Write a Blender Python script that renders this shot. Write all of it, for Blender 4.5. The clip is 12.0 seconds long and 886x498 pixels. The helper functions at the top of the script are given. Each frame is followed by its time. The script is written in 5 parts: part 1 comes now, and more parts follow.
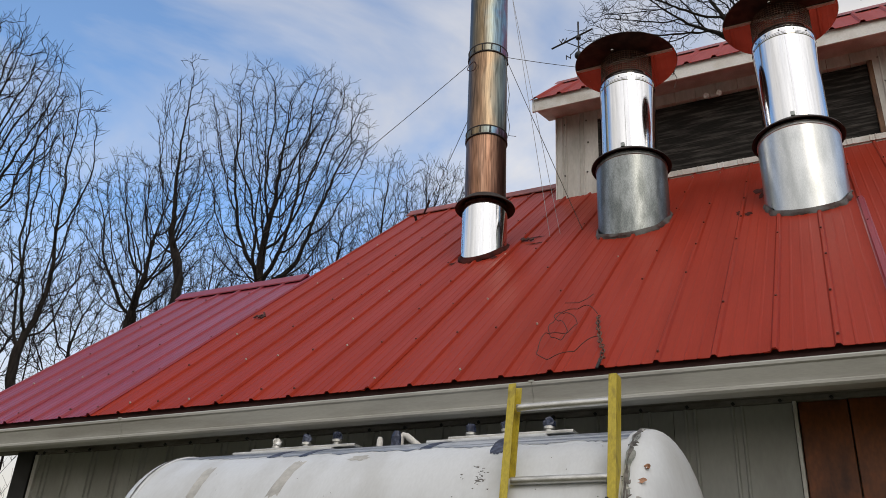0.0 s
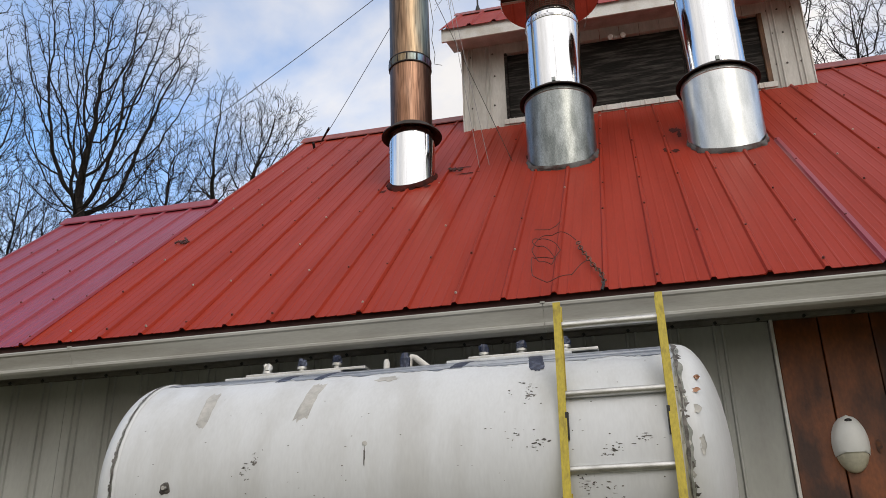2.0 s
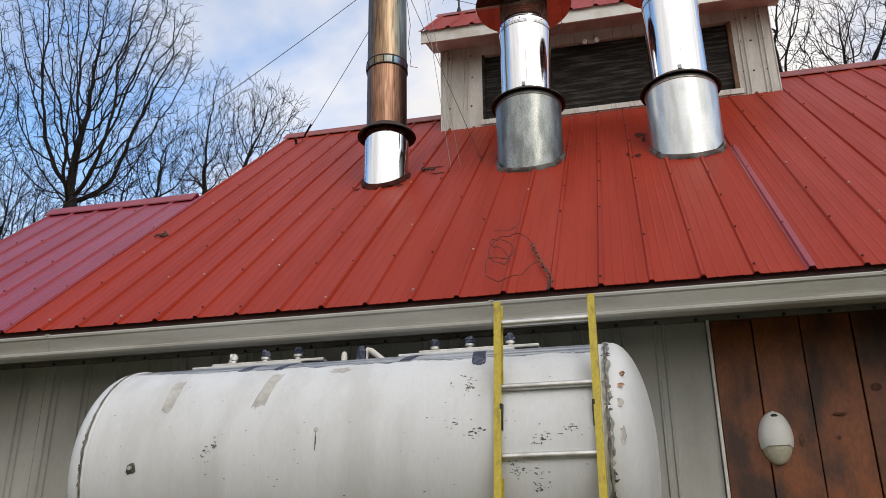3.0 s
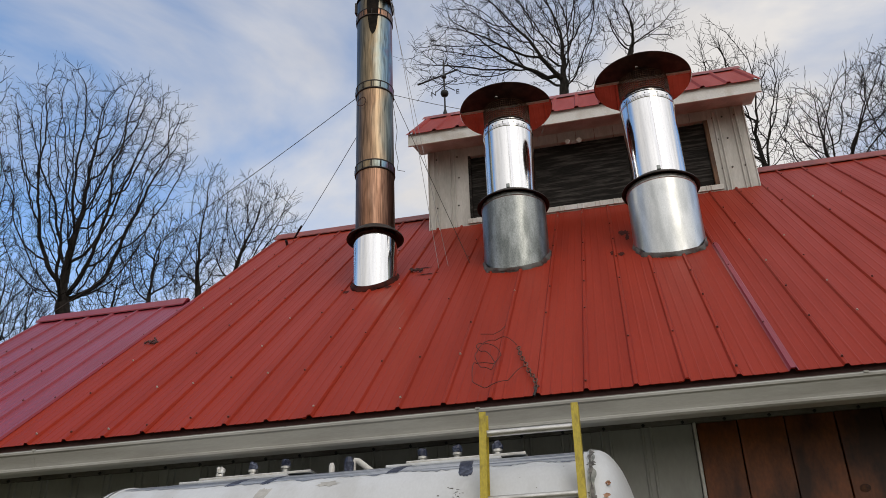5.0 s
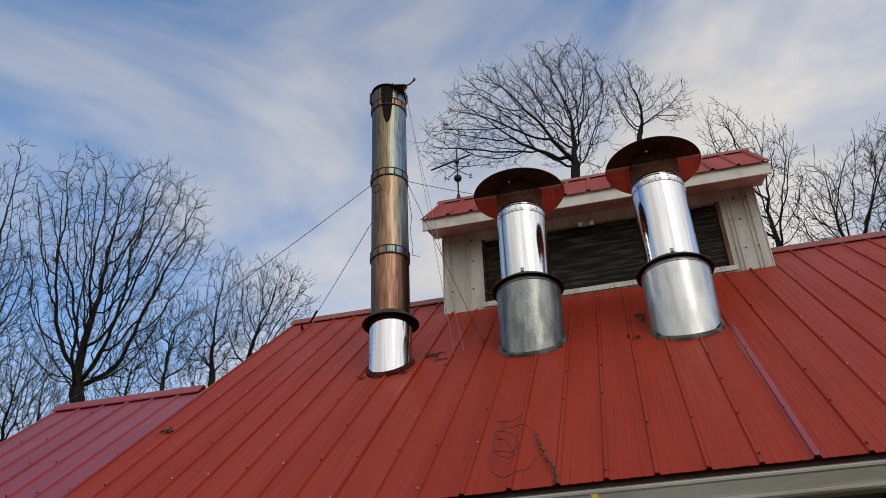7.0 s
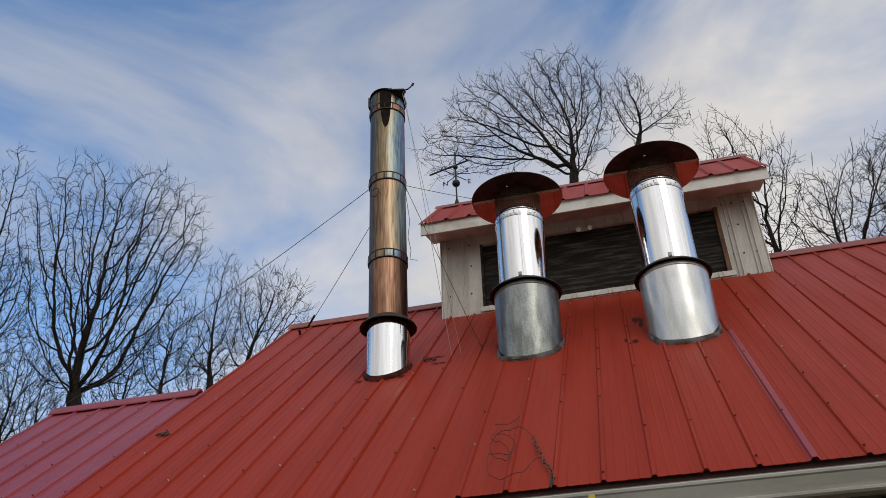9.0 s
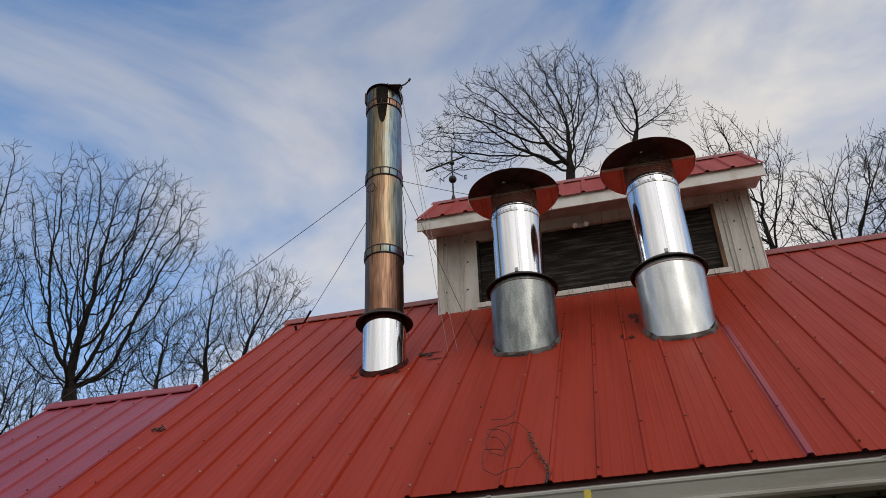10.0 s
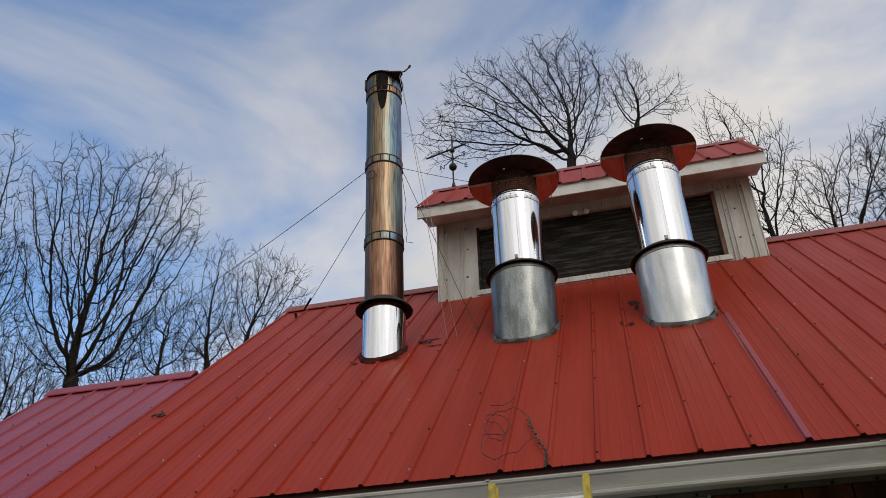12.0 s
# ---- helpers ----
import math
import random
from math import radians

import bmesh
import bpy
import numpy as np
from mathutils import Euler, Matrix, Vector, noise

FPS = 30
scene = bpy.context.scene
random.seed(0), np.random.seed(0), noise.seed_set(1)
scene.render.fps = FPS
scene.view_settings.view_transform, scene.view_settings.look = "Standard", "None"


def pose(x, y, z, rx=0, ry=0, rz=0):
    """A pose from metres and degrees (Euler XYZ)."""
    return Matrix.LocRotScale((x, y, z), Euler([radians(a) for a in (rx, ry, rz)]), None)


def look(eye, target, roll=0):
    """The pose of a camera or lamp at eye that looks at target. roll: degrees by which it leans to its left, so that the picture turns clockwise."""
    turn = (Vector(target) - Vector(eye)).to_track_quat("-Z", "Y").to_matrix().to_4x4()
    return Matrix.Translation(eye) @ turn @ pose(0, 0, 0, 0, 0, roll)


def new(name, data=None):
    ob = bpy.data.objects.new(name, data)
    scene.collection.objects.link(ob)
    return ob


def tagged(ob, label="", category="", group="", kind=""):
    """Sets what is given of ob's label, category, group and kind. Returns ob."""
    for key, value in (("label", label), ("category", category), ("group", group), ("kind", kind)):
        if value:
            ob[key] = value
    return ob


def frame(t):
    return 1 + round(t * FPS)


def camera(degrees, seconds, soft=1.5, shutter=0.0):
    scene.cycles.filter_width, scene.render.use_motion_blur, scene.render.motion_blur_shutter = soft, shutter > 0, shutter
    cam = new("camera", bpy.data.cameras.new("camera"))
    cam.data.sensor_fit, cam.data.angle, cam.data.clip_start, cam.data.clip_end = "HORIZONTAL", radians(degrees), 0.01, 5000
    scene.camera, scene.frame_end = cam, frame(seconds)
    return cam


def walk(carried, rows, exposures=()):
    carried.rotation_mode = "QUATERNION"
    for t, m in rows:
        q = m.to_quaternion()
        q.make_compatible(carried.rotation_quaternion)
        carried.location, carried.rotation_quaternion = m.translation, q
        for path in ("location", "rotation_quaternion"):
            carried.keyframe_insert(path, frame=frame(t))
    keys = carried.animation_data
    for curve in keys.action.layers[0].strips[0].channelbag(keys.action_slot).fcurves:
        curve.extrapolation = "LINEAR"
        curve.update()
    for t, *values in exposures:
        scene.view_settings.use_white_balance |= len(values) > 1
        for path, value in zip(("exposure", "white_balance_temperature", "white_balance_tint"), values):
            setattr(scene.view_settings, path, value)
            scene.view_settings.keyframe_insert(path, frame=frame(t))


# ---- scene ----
cam = camera(55.3, 12.0, soft=0.65)
PATH = [
    (0, (1.079, -3.845, 1.76), (0.256, -2.247, 2.637), 3.3),
    (0.5, (0.732, -3.891, 1.761), (-0.052, -2.271, 2.633), 3.3),
    (0.7, (0.629, -3.863, 1.747), (-0.127, -2.232, 2.625), 3.2),
    (1, (0.447, -3.845, 1.755), (-0.259, -2.198, 2.643), 2.5),
    (1.2, (0.372, -3.871, 1.749), (-0.294, -2.207, 2.637), 1.5),
    (1.3, (0.322, -3.903, 1.737), (-0.301, -2.221, 2.623), 0.9),
    (1.5, (0.243, -3.968, 1.72), (-0.263, -2.239, 2.588), -0.6),
    (1.8, (0.161, -4.073, 1.695), (-0.27, -2.284, 2.478), -1.3),
    (2, (0.131, -4.133, 1.684), (-0.294, -2.328, 2.433), -1.3),
    (2.5, (0.242, -4.262, 1.646), (-0.182, -2.451, 2.381), -0.9),
    (2.7, (0.313, -4.303, 1.622), (-0.104, -2.489, 2.351), -0.5),
    (4.3, (0.491, -4.42, 1.657), (0.101, -2.626, 2.452), -0.8),
    (4.5, (0.49, -4.426, 1.663), (0.103, -2.644, 2.485), -1.2),
    (5, (0.471, -4.45, 1.69), (0.092, -2.715, 2.609), -1.8),
    (5.5, (0.468, -4.472, 1.718), (0.095, -2.797, 2.745), -2.1),
    (6, (0.474, -4.479, 1.72), (0.093, -2.822, 2.774), -2.1),
    (6.5, (0.472, -4.492, 1.72), (0.088, -2.849, 2.793), -2.0),
    (7, (0.475, -4.504, 1.715), (0.091, -2.867, 2.797), -2.0),
    (9, (0.475, -4.48, 1.684), (0.097, -2.852, 2.782), -1.9),
    (9.5, (0.479, -4.476, 1.683), (0.107, -2.846, 2.78), -1.9),
    (10, (0.473, -4.469, 1.681), (0.102, -2.835, 2.772), -1.9),
    (10.5, (0.468, -4.472, 1.683), (0.098, -2.834, 2.769), -1.9),
    (11, (0.474, -4.466, 1.673), (0.105, -2.825, 2.756), -2.0),
    (11.5, (0.472, -4.456, 1.661), (0.099, -2.812, 2.737), -1.9),
    (12, (0.478, -4.447, 1.661), (0.101, -2.801, 2.732), -1.8),
]
walk(cam, [(t, look(eye, target, roll)) for t, eye, target, roll in PATH],
     exposures=((0, 0.03, 6900, 10), (1.5, 0.03, 6900, 10), (2.2, 0.30, 6900, 10), (2.7, 0.30, 6900, 10), (4.3, 0.08, 6900, 10), (5.0, -0.06, 6900, 10), (6.0, -0.22, 6900, 10), (12.0, -0.20, 6900, 10)))

# ---- light ----
SUN_AZ, SUN_EL = radians(146.0), radians(40.0)   # clockwise from +y
world = bpy.data.worlds.new("sky")
scene.world = world
world.use_nodes = True
wn, wl = world.node_tree.nodes, world.node_tree.links
wn.clear()
w_out, w_bg = wn.new("ShaderNodeOutputWorld"), wn.new("ShaderNodeBackground")
w_sky = wn.new("ShaderNodeTexSky")
w_sky.sky_type, w_sky.sun_disc = "NISHITA", False
w_sky.sun_elevation, w_sky.sun_rotation = SUN_EL, SUN_AZ
w_sky.air_density, w_sky.dust_density, w_sky.ozone_density = 1.0, 0.6, 1.6
w_tc, w_map = wn.new("ShaderNodeTexCoord"), wn.new("ShaderNodeMapping")
w_map.inputs["Rotation"].default_value = (radians(8), radians(-24), radians(20))
w_map.inputs["Location"].default_value = (0.35, 0.1, 0.0)
w_map.inputs["Scale"].default_value = (0.9, 1.0, 2.3)
w_n1, w_n2 = wn.new("ShaderNodeTexNoise"), wn.new("ShaderNodeTexNoise")
w_n1.inputs["Scale"].default_value, w_n1.inputs["Detail"].default_value, w_n1.inputs["Roughness"].default_value = 1.7, 7.0, 0.52
w_n1.inputs["Distortion"].default_value = 0.5
w_n2.inputs["Scale"].default_value, w_n2.inputs["Detail"].default_value = 3.4, 6.0
w_cov = wn.new("ShaderNodeValToRGB")
w_cov.color_ramp.elements[0].position, w_cov.color_ramp.elements[0].color = 0.41, (0, 0, 0, 1)
w_cov.color_ramp.elements[1].position, w_cov.color_ramp.elements[1].color = 0.60, (0.95, 0.95, 0.95, 1)
w_tone = wn.new("ShaderNodeValToRGB")
w_tone.color_ramp.elements[0].position, w_tone.color_ramp.elements[0].color = 0.30, (4.15, 4.2, 4.5, 1)
w_tone.color_ramp.elements[1].position, w_tone.color_ramp.elements[1].color = 0.66, (5.6, 5.55, 5.6, 1)
w_mix = wn.new("ShaderNodeMix")
w_mix.data_type = "RGBA"
wl.new(w_tc.outputs["Generated"], w_map.inputs["Vector"])
wl.new(w_map.outputs["Vector"], w_n1.inputs["Vector"])
wl.new(w_map.outputs["Vector"], w_n2.inputs["Vector"])
# the cloud sheet thickens towards +x and towards the veiled sun
w_x, w_side, w_sum = wn.new("ShaderNodeSeparateXYZ"), wn.new("ShaderNodeMapRange"), wn.new("ShaderNodeMath")
w_side.inputs["From Min"].default_value, w_side.inputs["From Max"].default_value = -0.70, -0.30
w_side.inputs["To Min"].default_value, w_side.inputs["To Max"].default_value = -0.10, 0.035
w_back, w_sum2 = wn.new("ShaderNodeMapRange"), wn.new("ShaderNodeMath")
w_back.inputs["From Min"].default_value, w_back.inputs["From Max"].default_value = -0.8, 0.2
w_back.inputs["To Min"].default_value, w_back.inputs["To Max"].default_value = 0.30, 0.0
wl.new(w_x.outputs["Y"], w_back.inputs["Value"])
wl.new(w_tc.outputs["Generated"], w_x.inputs["Vector"])
wl.new(w_x.outputs["X"], w_side.inputs["Value"])
wl.new(w_n1.outputs["Fac"], w_sum.inputs[0]), wl.new(w_side.outputs["Result"], w_sum.inputs[1])
wl.new(w_sum.outputs["Value"], w_sum2.inputs[0]), wl.new(w_back.outputs["Result"], w_sum2.inputs[1])
wl.new(w_sum2.outputs["Value"], w_cov.inputs["Fac"])
wl.new(w_n2.outputs["Fac"], w_tone.inputs["Fac"])
wl.new(w_cov.outputs["Color"], w_mix.inputs["Factor"])
w_gain, w_haze, w_sep, w_hz = wn.new("ShaderNodeMix"), wn.new("ShaderNodeMix"), wn.new("ShaderNodeSeparateXYZ"), wn.new("ShaderNodeMapRange")
w_gain.data_type = w_haze.data_type = "RGBA"
w_gain.blend_type = "MULTIPLY"
w_gain.inputs["Factor"].default_value, w_gain.inputs["B"].default_value = 1.0, (1.32, 1.54, 1.70, 1)
wl.new(w_sky.outputs["Color"], w_gain.inputs["A"])
wl.new(w_gain.outputs["Result"], w_mix.inputs["A"])
# pale haze towards the horizon, all round
w_hz.inputs["From Min"].default_value, w_hz.inputs["From Max"].default_value = 0.20, 0.44
w_hz.inputs["To Min"].default_value, w_hz.inputs["To Max"].default_value = 0.85, 0.0
wl.new(w_tc.outputs["Generated"], w_sep.inputs["Vector"])
wl.new(w_sep.outputs["Z"], w_hz.inputs["Value"])
wl.new(w_hz.outputs["Result"], w_haze.inputs["Factor"])
w_haze.inputs["B"].default_value = (4.9, 4.6, 4.2, 1)
wl.new(w_tone.outputs["Color"], w_mix.inputs["B"])
wl.new(w_mix.outputs["Result"], w_haze.inputs["A"])
# bright veil of thin cloud round the hidden sun
w_dot, w_veil, w_glow = wn.new("ShaderNodeVectorMath"), wn.new("ShaderNodeMapRange"), wn.new("ShaderNodeVectorMath")
w_dot.operation, w_glow.operation, w_veil.interpolation_type = "DOT_PRODUCT", "SCALE", "SMOOTHSTEP"
w_dot.inputs[1].default_value = (math.sin(SUN_AZ) * math.cos(SUN_EL), math.cos(SUN_AZ) * math.cos(SUN_EL), math.sin(SUN_EL))
w_veil.inputs["From Min"].default_value, w_veil.inputs["From Max"].default_value = 0.45, 1.0
w_veil.inputs["To Min"].default_value, w_veil.inputs["To Max"].default_value = 1.0, 1.6
wl.new(w_tc.outputs["Generated"], w_dot.inputs[0])
wl.new(w_dot.outputs["Value"], w_veil.inputs["Value"])
wl.new(w_haze.outputs["Result"], w_glow.inputs[0]), wl.new(w_veil.outputs["Result"], w_glow.inputs["Scale"])
wl.new(w_glow.outputs["Vector"], w_bg.inputs["Color"])
w_bg.inputs["Strength"].default_value = 0.15
wl.new(w_bg.outputs["Background"], w_out.inputs["Surface"])

sun = new("sun", bpy.data.lights.new("sun", "SUN"))
sun.data.energy, sun.data.angle, sun.data.color = 0.5, radians(24), (1.0, 0.91, 0.80)
sun_dir = Vector((math.sin(SUN_AZ) * math.cos(SUN_EL), math.cos(SUN_AZ) * math.cos(SUN_EL), math.sin(SUN_EL)))
sun.matrix_world = look(sun_dir * 60, (0, 0, 0))
scene.view_settings.exposure = 0.0


# ---- materials ----
def shade(name, base, rough=0.6, metal=0.0, second=None, scale=6.0, stretch=(1, 1, 1), fine=60.0, fine_amount=0.12,
          bump=0.15, bump_scale=80.0, rough_vary=0.12, low=0.42, high=0.62, random_value=0.0, coat=0.0, spec=0.5):
    """Base colour broken up by large stains (towards second) and fine grain; relief and roughness follow their own noise."""
    m = bpy.data.materials.new(name)
    m.use_nodes = True
    n, l = m.node_tree.nodes, m.node_tree.links
    p = n["Principled BSDF"]
    tc, mp = n.new("ShaderNodeTexCoord"), n.new("ShaderNodeMapping")
    mp.inputs["Scale"].default_value = stretch
    l.new(tc.outputs["Object"], mp.inputs["Vector"])
    big, small, rel = (n.new("ShaderNodeTexNoise") for _ in range(3))
    for node, s, d in ((big, scale, 5), (small, fine, 3), (rel, bump_scale, 3)):
        node.inputs["Scale"].default_value, node.inputs["Detail"].default_value = s, d
        l.new(mp.outputs["Vector"], node.inputs["Vector"])
    ramp = n.new("ShaderNodeValToRGB")
    ramp.color_ramp.elements[0].position, ramp.color_ramp.elements[1].position = low, high
    second = second or tuple(c * 0.8 for c in base)
    ramp.color_ramp.elements[0].color, ramp.color_ramp.elements[1].color = (*base, 1), (*second, 1)
    l.new(big.outputs["Fac"], ramp.inputs["Fac"])
    hsv, val = n.new("ShaderNodeHueSaturation"), n.new("ShaderNodeMapRange")
    val.inputs["From Min"].default_value, val.inputs["From Max"].default_value = 0.25, 0.75
    val.inputs["To Min"].default_value, val.inputs["To Max"].default_value = 1 - fine_amount, 1 + fine_amount
    l.new(small.outputs["Fac"], val.inputs["Value"])
    value = val.outputs["Result"]
    if random_value:
        info, r, mul = n.new("ShaderNodeObjectInfo"), n.new("ShaderNodeMapRange"), n.new("ShaderNodeMath")
        r.inputs["To Min"].default_value, r.inputs["To Max"].default_value = 1 - random_value, 1 + random_value
        l.new(info.outputs["Random"], r.inputs["Value"])
        mul.operation = "MULTIPLY"
        l.new(value, mul.inputs[0]), l.new(r.outputs["Result"], mul.inputs[1])
        value = mul.outputs["Value"]
    l.new(value, hsv.inputs["Value"])
    l.new(ramp.outputs["Color"], hsv.inputs["Color"])
    l.new(hsv.outputs["Color"], p.inputs["Base Color"])
    rg = n.new("ShaderNodeMapRange")
    rg.inputs["To Min"].default_value, rg.inputs["To Max"].default_value = max(0.02, rough - rough_vary), min(1, rough + rough_vary)
    l.new(big.outputs["Fac"], rg.inputs["Value"])
    l.new(rg.outputs["Result"], p.inputs["Roughness"])
    if bump:
        b = n.new("ShaderNodeBump")
        b.inputs["Strength"].default_value, b.inputs["Distance"].default_value = bump, 0.004
        l.new(rel.outputs["Fac"], b.inputs["Height"])
        l.new(b.outputs["Normal"], p.inputs["Normal"])
    p.inputs["Metallic"].default_value = metal
    p.inputs["Coat Weight"].default_value = coat
    p.inputs["Specular IOR Level"].default_value = spec
    return m


M_ROOF = shade("faded_red_roof_paint", (0.300, 0.0275, 0.0115), 0.46, 0, (0.262, 0.0235, 0.0102), 1.3, (5.0, 0.35, 0.35), 34, 0.09, 0.05, 22, random_value=0.05, spec=0.10)
M_ROOF_NEW = shade("crimson_roof_paint", (0.27, 0.028, 0.045), 0.34, 0, (0.24, 0.024, 0.04), 2.0, (2.5, 0.5, 0.5), 40, 0.06, 0.05, 30, random_value=0.03, spec=0.4)
M_ROOF_BACK = shade("roof_underside_dark", (0.05, 0.02, 0.018), 0.7)
M_RIDGE = shade("ridge_cap_red", (0.26, 0.035, 0.025), 0.45, 0, (0.2, 0.03, 0.024), 5)
M_GUTTER = shade("gutter_white_paint", (0.385, 0.385, 0.36), 0.5, 0, (0.31, 0.305, 0.28), 3.0, (0.6, 2, 4), 50, 0.06, 0.04)
M_SOFFIT = shade("soffit_board_grey", (0.21, 0.20, 0.18), 0.8, 0, (0.13, 0.12, 0.105), 5, (0.5, 2, 1), 60, 0.15)
M_SIDING = shade("siding_cream_steel", (0.385, 0.395, 0.37), 0.55, 0, (0.32, 0.325, 0.30), 3, (1, 1, 0.35), 50, 0.06, 0.05)
M_SIDING_CUP = shade("cupola_siding_offwhite", (0.57, 0.565, 0.535), 0.55, 0, (0.45, 0.445, 0.415), 4, (1.5, 1, 0.35), 50, 0.1, 0.08)
M_TRIM = shade("trim_white_weathered", (0.67, 0.675, 0.66), 0.55, 0, (0.55, 0.53, 0.49), 5, (1, 1, 1), 60, 0.08)
M_PLY = shade("weathered_black_plywood", (0.018, 0.017, 0.016), 0.85, 0, (0.085, 0.080, 0.074), 9, (0.3, 1, 3.4), 40, 0.5, 0.6, 22, low=0.47, high=0.74, spec=0.1)
M_JAMB = shade("weathered_brown_wood", (0.16, 0.085, 0.045), 0.75, 0, (0.08, 0.045, 0.03), 9, (2, 2, 0.4), 70, 0.25, 0.3)
M_STEEL = shade("polished_stainless", (0.83, 0.83, 0.825), 0.10, 1.0, (0.75, 0.75, 0.745), 4, (9, 9, 0.4), 30, 0.05, 0.02, 9, rough_vary=0.06)
M_DISC = shade("polished_cap_underside", (0.62, 0.62, 0.63), 0.06, 1.0, (0.5, 0.49, 0.48), 5, (1, 1, 1), 60, 0.05, 0.01, 6, rough_vary=0.04)
M_GALV = shade("galvanised_steel_dull", (0.29, 0.31, 0.302), 0.38, 1.0, (0.175, 0.192, 0.186), 6, (2.2, 2.2, 0.7), 90, 0.3, 0.05, 40)
M_GALV_BRIGHT = shade("galvanised_steel_bright", (0.60, 0.615, 0.605), 0.32, 1.0, (0.48, 0.50, 0.495), 6, (2.2, 2.2, 0.6), 110, 0.12, 0.05, 40)
M_COLLAR = shade("storm_collar_dark_steel", (0.045, 0.038, 0.035), 0.6, 0.0, (0.025, 0.022, 0.021), 12, spec=0.25)
M_SEAL = shade("dark_red_roof_sealant", (0.070, 0.014, 0.010), 0.8, 0, (0.03, 0.009, 0.008), 14, bump=0.6, bump_scale=60, spec=0.15)
M_FLASH = shade("grey_flashing", (0.12, 0.118, 0.115), 0.7, 0.1, (0.06, 0.03, 0.026), 9, bump=0.3)
# soot on the stack cap; also the vent caps' dark reflection in colour
M_SOOT_REFLECTION = shade("sooty_steel_and_dark_reflection", (0.03, 0.028, 0.026), 0.5, 0.5, (0.07, 0.055, 0.045), 12)
M_MESH = shade("rusty_wire_mesh", (0.16, 0.10, 0.07), 0.6, 0.5, (0.08, 0.055, 0.045), 16)
M_TANK = shade("tank_white_paint", (0.60, 0.625, 0.645), 0.42, 0, (0.52, 0.535, 0.54), 3.2, (1.6, 1, 0.35), 60, 0.04, 0.05, 12)
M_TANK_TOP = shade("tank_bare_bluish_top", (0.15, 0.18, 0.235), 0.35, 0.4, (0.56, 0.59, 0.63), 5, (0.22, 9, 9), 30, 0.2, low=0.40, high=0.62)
M_PATCH = shade("bare_grey_primer", (0.36, 0.355, 0.335), 0.6, 0, (0.52, 0.51, 0.48), 14, low=0.35, high=0.7)
M_BARE = shade("bare_grey_green_steel", (0.15, 0.165, 0.15), 0.55, 0.2, (0.34, 0.345, 0.32), 22, low=0.35, high=0.7)
M_CHIP = shade("dark_chipped_steel", (0.06, 0.055, 0.05), 0.6, 0.2, (0.16, 0.15, 0.14), 30)
M_RUST = shade("orange_rust_spot", (0.50, 0.31, 0.21), 0.8, 0, (0.34, 0.17, 0.10), 40)
M_TAPE = shade("blue_masking_tape", (0.010, 0.017, 0.045), 0.4, 0, (0.11, 0.13, 0.19), 30, low=0.5, high=0.72, bump=0.3)
M_LADDER = shade("yellow_fibreglass", (0.47, 0.37, 0.035), 0.5, 0, (0.20, 0.155, 0.03), 16, (2, 2, 0.8), 70, 0.18, low=0.54, high=0.76)
M_ALU = shade("aluminium_worn", (0.62, 0.62, 0.60), 0.4, 0.9, (0.45, 0.45, 0.43), 10, (1, 3, 3), 90, 0.1)
M_WOOD = shade("stained_brown_board", (0.155, 0.042, 0.0078), 0.5, 0, (0.034, 0.010, 0.004), 1.9, (2.6, 2.6, 1.2), 26, 0.26, 0.25, 30, random_value=0.18)
M_LAMP = shade("lamp_white_plastic", (0.70, 0.72, 0.715), 0.35, 0, (0.66, 0.675, 0.665), 6, fine_amount=0.02, bump=0.0)
M_DRIP = shade("dark_red_drip_edge", (0.06, 0.012, 0.01), 0.6, 0, (0.05, 0.012, 0.01), 6)
M_KNOT = shade("dark_wood_knot", (0.045, 0.015, 0.006), 0.7, 0, (0.11, 0.036, 0.010), 30)
M_LENS = shade("lamp_frosted_lens", (0.55, 0.53, 0.42), 0.25)
M_BLACK = shade("black_post_paint", (0.018, 0.018, 0.018), 0.6)
M_WIRE = shade("dark_wire", (0.07, 0.065, 0.06), 0.5, 0.6)
M_WIRE_RUST = shade("rusty_wire", (0.06, 0.018, 0.013), 0.7, 0.0)
# near-black colour of the cap's reflection painted on the pipe
M_CAP_REFLECTION = shade("matt_cap_reflection", (0.010, 0.009, 0.008), 0.9, 0, (0.022, 0.017, 0.014), 18, spec=0.1)
M_ROPE = shade("grey_thin_cable", (0.33, 0.33, 0.34), 0.5, 0.5)
M_IRON = shade("black_iron", (0.025, 0.025, 0.026), 0.5, 0.5)
M_BARK = shade("grey_brown_bark", (0.024, 0.020, 0.0175), 0.9, 0, (0.013, 0.011, 0.0095), 4, (3, 3, 0.7), 40, 0.25, 0.5, 20, spec=0.15)
M_TWIG = shade("brown_twigs", (0.015, 0.012, 0.010), 0.9, 0, (0.010, 0.008, 0.007), 2, spec=0.1)
M_GROUND = shade("leaf_littered_ground", (0.12, 0.10, 0.06), 0.95, 0, (0.07, 0.085, 0.035), 0.5, (1, 1, 1), 9, 0.3, 0.5, 6)
M_CONC = shade("grey_steel_stand", (0.25, 0.25, 0.24), 0.6, 0.3)
M_SCREW = shade("screw_heads", (0.16, 0.05, 0.04), 0.5, 0.4)
M_SCREW_GLINT = shade("pale_glint_screw_heads", (0.6, 0.56, 0.5), 0.45, 0.5)


